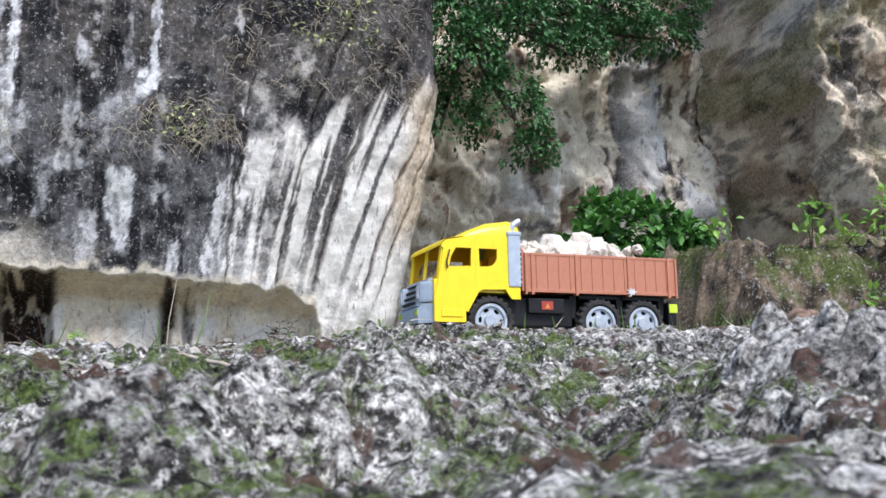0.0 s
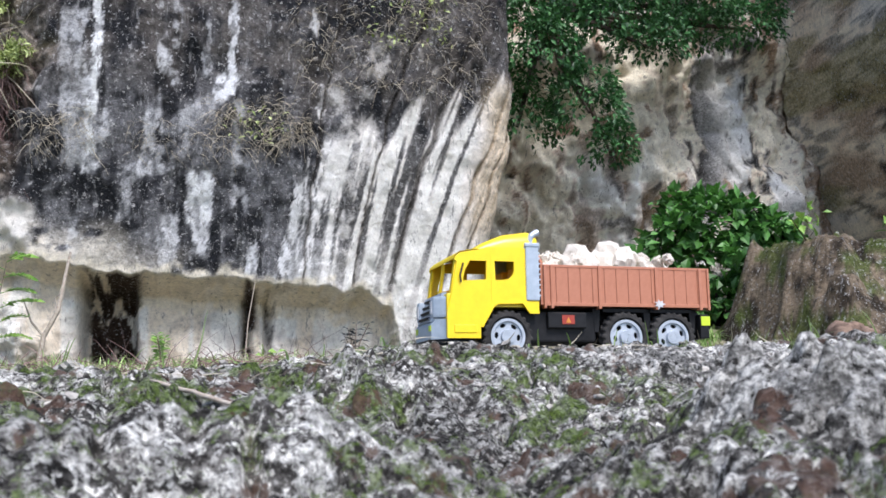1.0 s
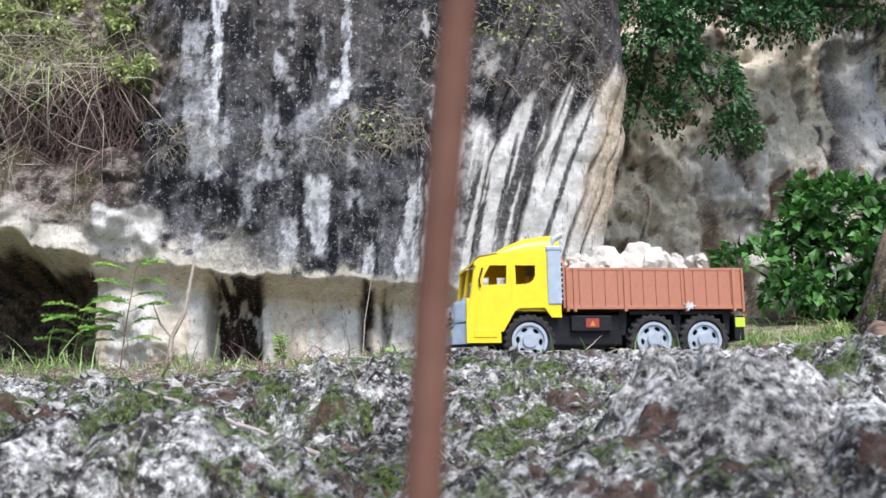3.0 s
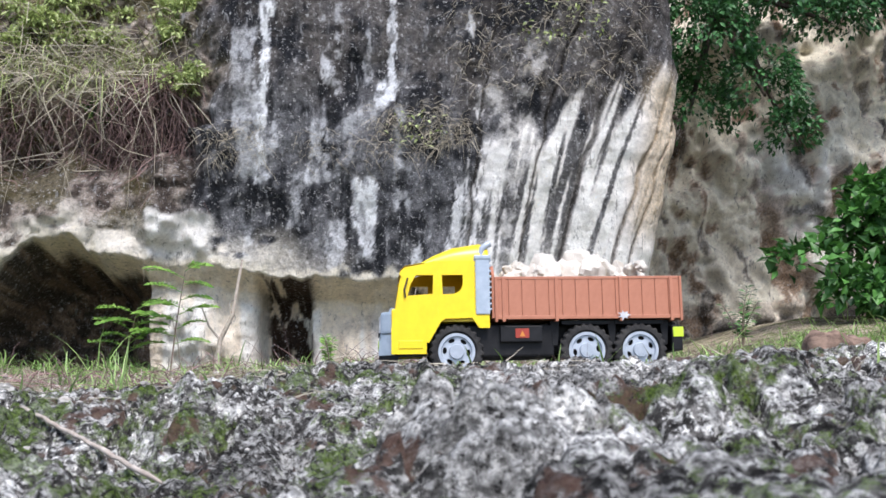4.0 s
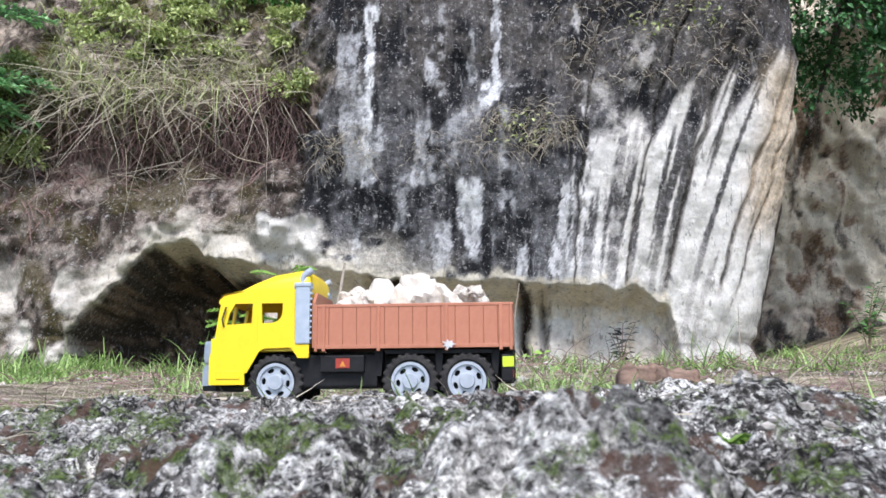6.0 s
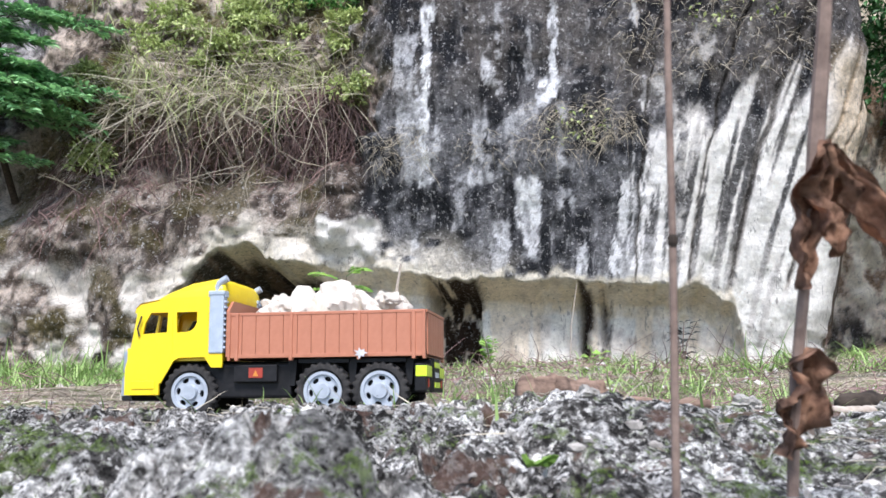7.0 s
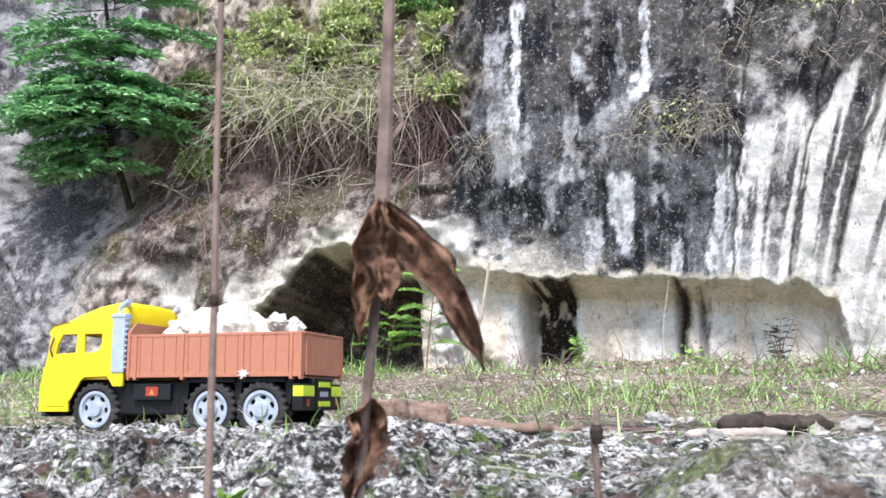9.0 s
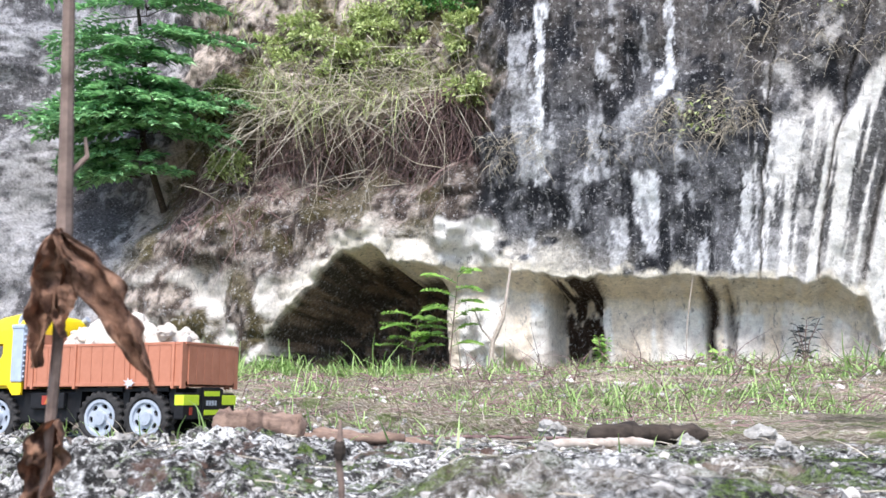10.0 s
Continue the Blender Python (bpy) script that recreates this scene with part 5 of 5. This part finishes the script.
def fern(x, y, hgt, seed):
    """A young plant with paired leaflets on spreading fronds."""
    q = np.random.RandomState(seed)
    z0 = height(x, y) - 0.01
    ob = thing("fern", (x, y, z0), "young green plant with paired leaflets before the cave", "plant")
    P, D, N, L = [], [], [], []
    stem_top = np.array([0.12, -0.1, hgt])
    part("stem", add_tube(bmesh.new(), [(0, 0, 0), (0.04, 0, hgt * 0.5), tuple(stem_top)], [0.008, 0.006, 0.003], 5), STEM, ob)
    for k in range(11):
        u = 0.3 + 0.7 * k / 10
        root = stem_top * u
        way = unit(np.array([(-1) ** k * q.uniform(0.6, 1), q.uniform(-0.8, 0.1), q.uniform(0.1, 0.5)]))
        ln = q.uniform(0.2, 0.34)
        end = root + way * ln + np.array([0, 0, -0.06])
        part("rib", add_tube(bmesh.new(), [tuple(root), tuple((root + end) / 2 + np.array([0, 0, 0.03])), tuple(end)], [0.004, 0.003, 0.002], 4), LEAF_YOUNG, ob)
        perp = np.array([-way[1], way[0], 0])
        for e in np.linspace(0.2, 1, 8):
            c = root + (end - root) * e + np.array([0, 0, 0.06 * e * (1 - e) * 2])
            for sgn in (-1, 1):
                P.append(c)
                D.append(perp * sgn + way * 0.4)
                N.append(np.array([0, -1.0, 0.7]) + q.randn(3) * 0.2)
                L.append(0.095 * q.uniform(0.8, 1.2))
    part("foliage", leaf_mesh("foliage", np.array(P), np.array(D), np.array(N), np.array(L), np.array(L) * 0.45, LEAF_YOUNG), None, ob)["kind"] = "stuff"
    return ob


fern(-1.95, 7.0, 0.85, 3)
fern(-2.35, 7.1, 0.5, 4)
sprig("leafy_sprig", -0.66, 7.3, 0.42, 0.07, 0.5, LEAF_YOUNG, "yellow-green sprig before the dark gap", 5)
sprig("dark_sprig", 0.95, 7.2, 0.4, 0.085, 0.5, LEAF_BLACK, "blackish withered sprig at the foot of the rock", 6, 4, 0.4, 6)
sprig("leafy_sprig", 0.25, 7.3, 0.12, 0.09, 0.7, LEAF_YOUNG, "low bright green seedling in the grass", 7, 3, 0.8, 3)
sprig("leafy_sprig", 3.1, 7.6, 0.6, 0.08, 0.4, LEAF_BUSH, "tall green weed beside the rock corner", 8, 6, 0.4, 10)
for k, (x, y) in enumerate(((1.75, 6.9), (2.2, 6.8), (1.3, 7.3), (2.7, 7.0), (3.1, 6.8), (3.5, 7.1), (3.9, 6.9), (4.4, 7.2), (2.4, 7.5), (-4.4, 7.2), (-5.0, 7.0), (-3.8, 6.9), (0.5, 7.2))):
    q = np.random.RandomState(60 + k)
    n = 60
    P = np.stack([x + q.randn(n) * 0.05, y + q.randn(n) * 0.05, np.full(n, height(x, y) - 0.01)], 1)
    D = np.stack([q.randn(n) * 0.7, q.randn(n) * 0.5, np.ones(n)], 1)
    tuft = new("grass_tuft", strand_mesh("grass_tuft", P, D, q.uniform(0.25, 0.5, n), 0.007, q.uniform(0.5, 1.2, n), GRASS, 7, True, 0.02, k))
    tagged(tuft, "arching tuft of green grass at the cliff foot", "grass tuft", "grass tufts at the cliff foot")

for k, (x, y) in enumerate(((-3.3, 5.6), (-3.7, 6.0), (-3.1, 6.3), (-4.0, 6.4), (-3.5, 6.7), (-4.3, 5.8), (-2.8, 6.6), (-3.9, 5.3))):
    q = np.random.RandomState(80 + k)
    n = 80
    P = np.stack([x + q.randn(n) * 0.09, y + q.randn(n) * 0.08, np.full(n, height(x, y) - 0.01)], 1)
    D = np.stack([q.randn(n) * 0.6, q.randn(n) * 0.5, np.ones(n)], 1)
    tuft = new("grass_tuft", strand_mesh("grass_tuft", P, D, q.uniform(0.25, 0.6, n), 0.008, q.uniform(0.4, 1.1, n), GRASS, 7, True, 0.02, k + 30))
    tagged(tuft, "tall green grass tuft before the cave mouth", "grass tuft", "grass tufts before the cave")
for k, (x, y) in enumerate(((-0.055, -0.05), (-0.03, -0.06), (-0.235, -0.05), (0.15, -0.04))):
    q = np.random.RandomState(120 + k)
    n = 70
    P = np.stack([x + q.randn(n) * 0.016, y + q.randn(n) * 0.008, np.full(n, height(x, y) - 0.002)], 1)
    D = np.stack([q.randn(n), q.randn(n) * 0.5, q.uniform(0.2, 1.0, n)], 1)
    tuft = new("dry_tuft", strand_mesh("dry_tuft", P, D, q.uniform(0.015, 0.04, n), 0.0006, 0.3, TWIG if k % 2 else DRYGRASS, 5, False, 0.15, k + 50))
    tagged(tuft, "matted tuft of dry brown grass beside the truck", "grass tuft", "dry tufts beside the truck")

# forked dead stick leaning in front of the undercut
z0 = height(-1.58, 7.0)
stick = thing("dead_stick", (-1.58, 7.0, z0), "bleached forked dead stick leaning before the undercut", "stick")
part("main_stem", add_tube(bmesh.new(), [(0, 0, -0.02), (0.03, 0, 0.25), (0.13, -0.02, 0.45), (0.2, 0, 0.92)], [0.022, 0.021, 0.018, 0.01], 7), PALEWOOD, stick)
part("fork", add_tube(bmesh.new(), [(0.03, 0, 0.25), (-0.06, -0.03, 0.36), (-0.12, -0.03, 0.52)], [0.012, 0.009, 0.005], 6), PALEWOOD, stick)
part("twig", add_tube(bmesh.new(), [(0.13, -0.02, 0.45), (0.1, -0.02, 0.55), (0.16, -0.03, 0.6)], [0.008, 0.006, 0.003], 6), PALEWOOD, stick)
for x, y, dx, h in ((0.02, 7.3, 0.08, 0.7), (1.95, 7.3, 0.0, 0.5), (-1.9, 7.2, -0.1, 0.5)):
    thing("dry_stalk", (x, y, height(x, y)), "thin upright dry stalk in the grass", "stalk", "dry stalks", add_tube(bmesh.new(), [(0, 0, -0.02), (dx * 0.3, 0, h * 0.5), (dx, 0, h)], [0.006, 0.005, 0.003], 5), PALEWOOD)


# ---- wood, stones and stems near the truck ----
def rough_stone(size, seed, squash=(1, 1, 1), lumps=0.5):
    bm = bmesh.new()
    bmesh.ops.create_icosphere(bm, subdivisions=3, radius=1)
    q = random.Random(seed)
    cuts = [(Vector((q.gauss(0, 1), q.gauss(0, 1), q.gauss(0, 1))).normalized(), q.uniform(0.5, 0.8)) for _ in range(13)]
    off = Vector((q.uniform(0, 50), q.uniform(0, 50), 0))
    for v in bm.verts:
        p = v.co.normalized()
        d = 1.0
        for nrm, c in cuts:
            k = p.dot(nrm)
            if k * d > c:
                d = c / k
        d *= 1 + lumps * 0.5 * noise.noise(p * 2.2 + off) + lumps * 0.25 * noise.noise(p * 6 + off)
        v.co = Vector((p.x * squash[0], p.y * squash[1], p.z * squash[2])) * d * size
    return bm


chunks = [mesh_of("stone_chunk", rough_stone(1.0, 100 + k, (1.15, 0.95, 0.8)), CHALK) for k in range(6)]
LOAD = [(-0.098, 0.035, 0.106, 0.023), (-0.06, 0.032, 0.11, 0.027), (-0.015, 0.034, 0.108, 0.026), (0.03, 0.033, 0.108, 0.025), (0.075, 0.035, 0.106, 0.024), (0.112, 0.04, 0.102, 0.019),
        (-0.095, 0.098, 0.106, 0.025), (-0.05, 0.1, 0.108, 0.026), (0.0, 0.1, 0.11, 0.027), (0.045, 0.1, 0.108, 0.026), (0.092, 0.098, 0.106, 0.025),
        (-0.088, 0.064, 0.134, 0.025), (-0.045, 0.058, 0.14, 0.031), (0.006, 0.064, 0.15, 0.03), (0.034, 0.07, 0.142, 0.027), (0.082, 0.064, 0.13, 0.026), (-0.022, 0.09, 0.15, 0.022), (0.018, 0.044, 0.146, 0.021), (-0.066, 0.044, 0.138, 0.02), (0.056, 0.046, 0.138, 0.018)]
for k in range(16):
    u = random.uniform(0, 1)
    LOAD.append((random.uniform(-0.1, 0.1), random.uniform(0.02, 0.115), random.uniform(0.128, 0.142) + 0.018 * math.exp(-(u * 3 - 1.5) ** 2), random.uniform(0.007, 0.013)))
for k, (x, y, z, s) in enumerate(LOAD):
    ob = new("stone_chunk", chunks[k % 6])
    ob.matrix_world = pose(x, y, z + 0.004, 40 * k, 25 * k, 67 * k) @ Matrix.Scale(s * 1.3, 4)
    tagged(ob, "chalky white stone chunk lying in the truck bed", "stone", "stones in the truck bed")


def lay(name, x0, y0, x1, y1, radius, mat, label, category, lift=0.6, seed=1, bends=0.1, sides=12):
    """A length of wood lying on the ground from one place to another."""
    q = random.Random(seed)
    a, b = Vector((x0, y0, height(x0, y0) + radius * lift)), Vector((x1, y1, height(x1, y1) + radius * lift))
    pts, rad = [], []
    for k in range(25):
        u = k / 24
        pts.append(tuple(a.lerp(b, u) + Vector((q.uniform(-1, 1), q.uniform(-1, 1), q.uniform(-0.4, 1))) * radius * bends * 4 * (math.sin(math.pi * u) * 0.5)))
        rad.append(radius * q.uniform(0.86, 1.12) * (0.55 if k in (0, 24) else 0.85 if k in (1, 23) else 1))
    bm = add_tube(bmesh.new(), pts, rad, sides)
    for v in bm.verts:
        v.co += Vector((noise.noise(v.co * 60), noise.noise(v.co * 60 + Vector((9, 0, 0))), noise.noise(v.co * 60 + Vector((0, 9, 0))))) * radius * 0.18
        v.co += Vector((0, noise.noise(Vector((v.co.x * 25, v.co.y * 220, v.co.z * 220))), noise.noise(Vector((v.co.x * 25, v.co.y * 220, v.co.z * 220 + 7))))) * radius * 0.3
    return thing(name, (0, 0, 0), label, category, "", bm, mat, True)


lay("log", 0.262, -0.115, 0.362, -0.075, 0.0185, BARK, "short broken log with brown bark on the ground", "log", 0.7, 2, 0.03)
lay("bark_strip", 0.365, -0.06, 0.5, -0.01, 0.009, BARK, "split strip of brown bark beside the log", "bark", 0.8, 3, 0.1, 7)
lay("bark_strip", 0.36, -0.08, 0.48, -0.05, 0.007, BARK, "split strip of brown bark beside the log", "bark", 0.8, 4, 0.1, 7)
lay("charred_branch", 0.66, 0.14, 0.8, 0.22, 0.013, DARKWOOD, "blackened branch lying on the stony soil", "branch", 0.9, 5, 0.12, 8)
lay("bark_strip", 0.62, 0.08, 0.74, 0.15, 0.007, PALEWOOD, "pale split wood beside the blackened branch", "bark", 0.8, 6, 0.1, 7)
lay("bark_strip", -0.62, 0.05, -0.37, 0.0, 0.0075, BARK, "long strip of brown bark before the truck", "bark", 0.8, 12, 0.12, 7)
lay("twig", -0.66, -0.3, -0.47, -0.52, 0.0024, PALEWOOD, "pale dry twig lying on the rock", "twig", 1.5, 7, 0.3, 6)
lay("twig", -0.3, -0.06, -0.18, -0.045, 0.002, TWIG, "thin brown twig under the front wheel", "twig", 1.5, 8, 0.5, 5)
lay("twig", 0.25, 0.22, 0.6, 0.3, 0.003, TWIG, "thin brown twig on the soil", "twig", 1.5, 9, 0.5, 5)
for k, (x, y, s) in enumerate(((0.78, 0.18, 0.022), (0.5, 0.08, 0.012), (-0.09, -0.055, 0.012), (0.32, 0.15, 0.016), (0.66, -0.1, 0.014), (0.9, 0.02, 0.018), (0.42, -0.22, 0.012), (-0.5, -0.03, 0.016), (-0.36, 0.02, 0.014), (0.05, -0.06, 0.009), (0.57, 0.32, 0.03), (0.86, 0.5, 0.03), (0.2, -0.1, 0.012), (0.35, -0.4, 0.016), (0.6, -0.38, 0.013), (-0.75, -0.1, 0.02))):
    thing("pebble", pose(x, y, height(x, y) + s * 0.35, 0, 0, 50 * k), "pale loose stone on the rough ground", "stone", "loose stones", rough_stone(s * 0.85, 300 + k, (1.2, 1, 0.75), 0.9), STONE)

# stems that stand close to the camera
stalk = thing("reddish_stalk", (-0.4835, -1.222, -0.14), "reddish-brown dry stalk standing in the rock", "stalk", "", add_tube(bmesh.new(), [(-0.001, -0.002, 0.0), (0.0, 0.0, 0.05), (0.003, -0.004, 0.1), (0.007, -0.012, 0.15), (0.012, -0.02, 0.24)], [0.0026, 0.0026, 0.0025, 0.0024, 0.002], 9), RUSTY)
def dry_stem(name, x, y, points, radii, label, knots):
    """An upright dry stem with swollen knots along it."""
    ob = thing(name, (x, y, height(x, y) - 0.01), label, "stem")
    part("stalk", add_tube(bmesh.new(), points, radii, 8), STEM, ob)
    for k in knots:
        p, r0 = Vector(points[k]), radii[k]
        part("knot", add_tube(bmesh.new(), [p - Vector((0, 0, 2.4 * r0)), p - Vector((0, 0, r0)), p + Vector((0, 0, 0.6 * r0)), p + Vector((0, 0, 2.0 * r0))], [r0 * 0.8, r0 * 1.35, r0 * 1.4, r0 * 0.8], 8), DARKWOOD, ob)
    return ob


dry_stem("thin_stem", 0.4, -0.69, [(0, 0, 0), (0.002, -0.003, 0.08), (0.004, -0.007, 0.16), (0.005, -0.012, 0.25), (0.007, -0.016, 0.34), (0.01, -0.02, 0.42)], [0.0024, 0.0023, 0.0021, 0.002, 0.0018, 0.0015], "thin upright brown stem with dark knots", (2, 4))
dry_stem("broken_stem", 0.585, -0.44, [(0, 0, 0), (0.001, -0.004, 0.03), (0.0, -0.008, 0.05), (0.002, -0.01, 0.058), (0.003, -0.012, 0.08)], [0.0024, 0.0026, 0.003, 0.0036, 0.001], "short broken brown stem with a dark knot", (3,))

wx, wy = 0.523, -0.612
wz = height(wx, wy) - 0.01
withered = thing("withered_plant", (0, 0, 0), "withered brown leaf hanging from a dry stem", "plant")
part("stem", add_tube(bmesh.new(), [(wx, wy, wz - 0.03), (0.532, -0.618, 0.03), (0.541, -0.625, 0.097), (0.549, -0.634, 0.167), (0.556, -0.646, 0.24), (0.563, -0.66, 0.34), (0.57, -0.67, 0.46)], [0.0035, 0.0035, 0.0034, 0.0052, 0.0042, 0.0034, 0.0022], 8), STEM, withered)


def crumpled(root, tip, width, fold, seed, bulge=0.0, n=30, m=12):
    """A limp leaf from root to tip with folded, wavy edges and some thickness."""
    q = Vector((seed * 3.1, 0, 0))
    a, b = Vector(root), Vector(tip)
    d = b - a
    side = Vector((0.94, 0.34, 0)).normalized()
    out = d.cross(side).normalized()
    bm = bmesh.new()
    rows = []
    for k in range(n + 1):
        u = k / n
        w = width * (0.25 + math.sin(math.pi * min(u * 1.05, 1) ** 0.75) * 0.9) * (1 - 0.9 * max(0, u - 0.85) / 0.15)
        c = a + d * u + side * (bulge * math.sin(math.pi * u) + 0.1 * width * noise.noise(Vector((u * 6, 0, 5)) + q))
        w *= 1 + 0.35 * noise.noise(Vector((u * 7, 9, 0)) + q)
        row = []
        for j in range(m + 1):
            e = j / m * 2 - 1
            wav = noise.noise(Vector((e * 1.4, u * 4, 0)) + q) * fold * 1.2 + noise.noise(Vector((e * 3.5, u * 11, 3)) + q) * fold * 0.6 + abs(e) * fold * 0.9
            row.append(bm.verts.new(c + side * (e * w * 0.5 * (1 - 0.25 * abs(wav) / fold)) + out * wav))
        rows.append(row)
    for p, r2 in zip(rows, rows[1:]):
        for j in range(m):
            bm.faces.new((p[j], p[j + 1], r2[j + 1], r2[j]))
    bmesh.ops.solidify(bm, geom=bm.faces[:], thickness=0.0009)
    return bm


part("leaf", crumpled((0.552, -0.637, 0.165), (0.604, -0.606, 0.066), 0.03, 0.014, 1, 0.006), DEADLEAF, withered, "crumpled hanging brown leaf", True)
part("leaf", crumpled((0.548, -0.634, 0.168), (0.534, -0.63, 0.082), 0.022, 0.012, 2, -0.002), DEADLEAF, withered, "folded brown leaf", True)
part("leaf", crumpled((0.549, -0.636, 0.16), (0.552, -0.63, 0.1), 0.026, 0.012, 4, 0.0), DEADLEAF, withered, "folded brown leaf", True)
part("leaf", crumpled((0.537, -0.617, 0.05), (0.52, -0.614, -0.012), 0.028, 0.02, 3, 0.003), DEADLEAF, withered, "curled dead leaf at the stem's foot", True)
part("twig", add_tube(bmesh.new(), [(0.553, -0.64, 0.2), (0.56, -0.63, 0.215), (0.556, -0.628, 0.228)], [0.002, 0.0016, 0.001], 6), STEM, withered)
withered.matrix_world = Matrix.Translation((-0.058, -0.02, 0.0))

# broad green leaf lying near the rear of the way
z0 = height(0.31, -0.5)
green = thing("green_leaf", (0, 0, 0), "fresh broad green leaf lying on the ground", "leaf", "", crumpled((0.3, -0.505, z0 + 0.016), (0.345, -0.5, z0 + 0.018), 0.018, 0.006, 7), LEAF_YOUNG, True)
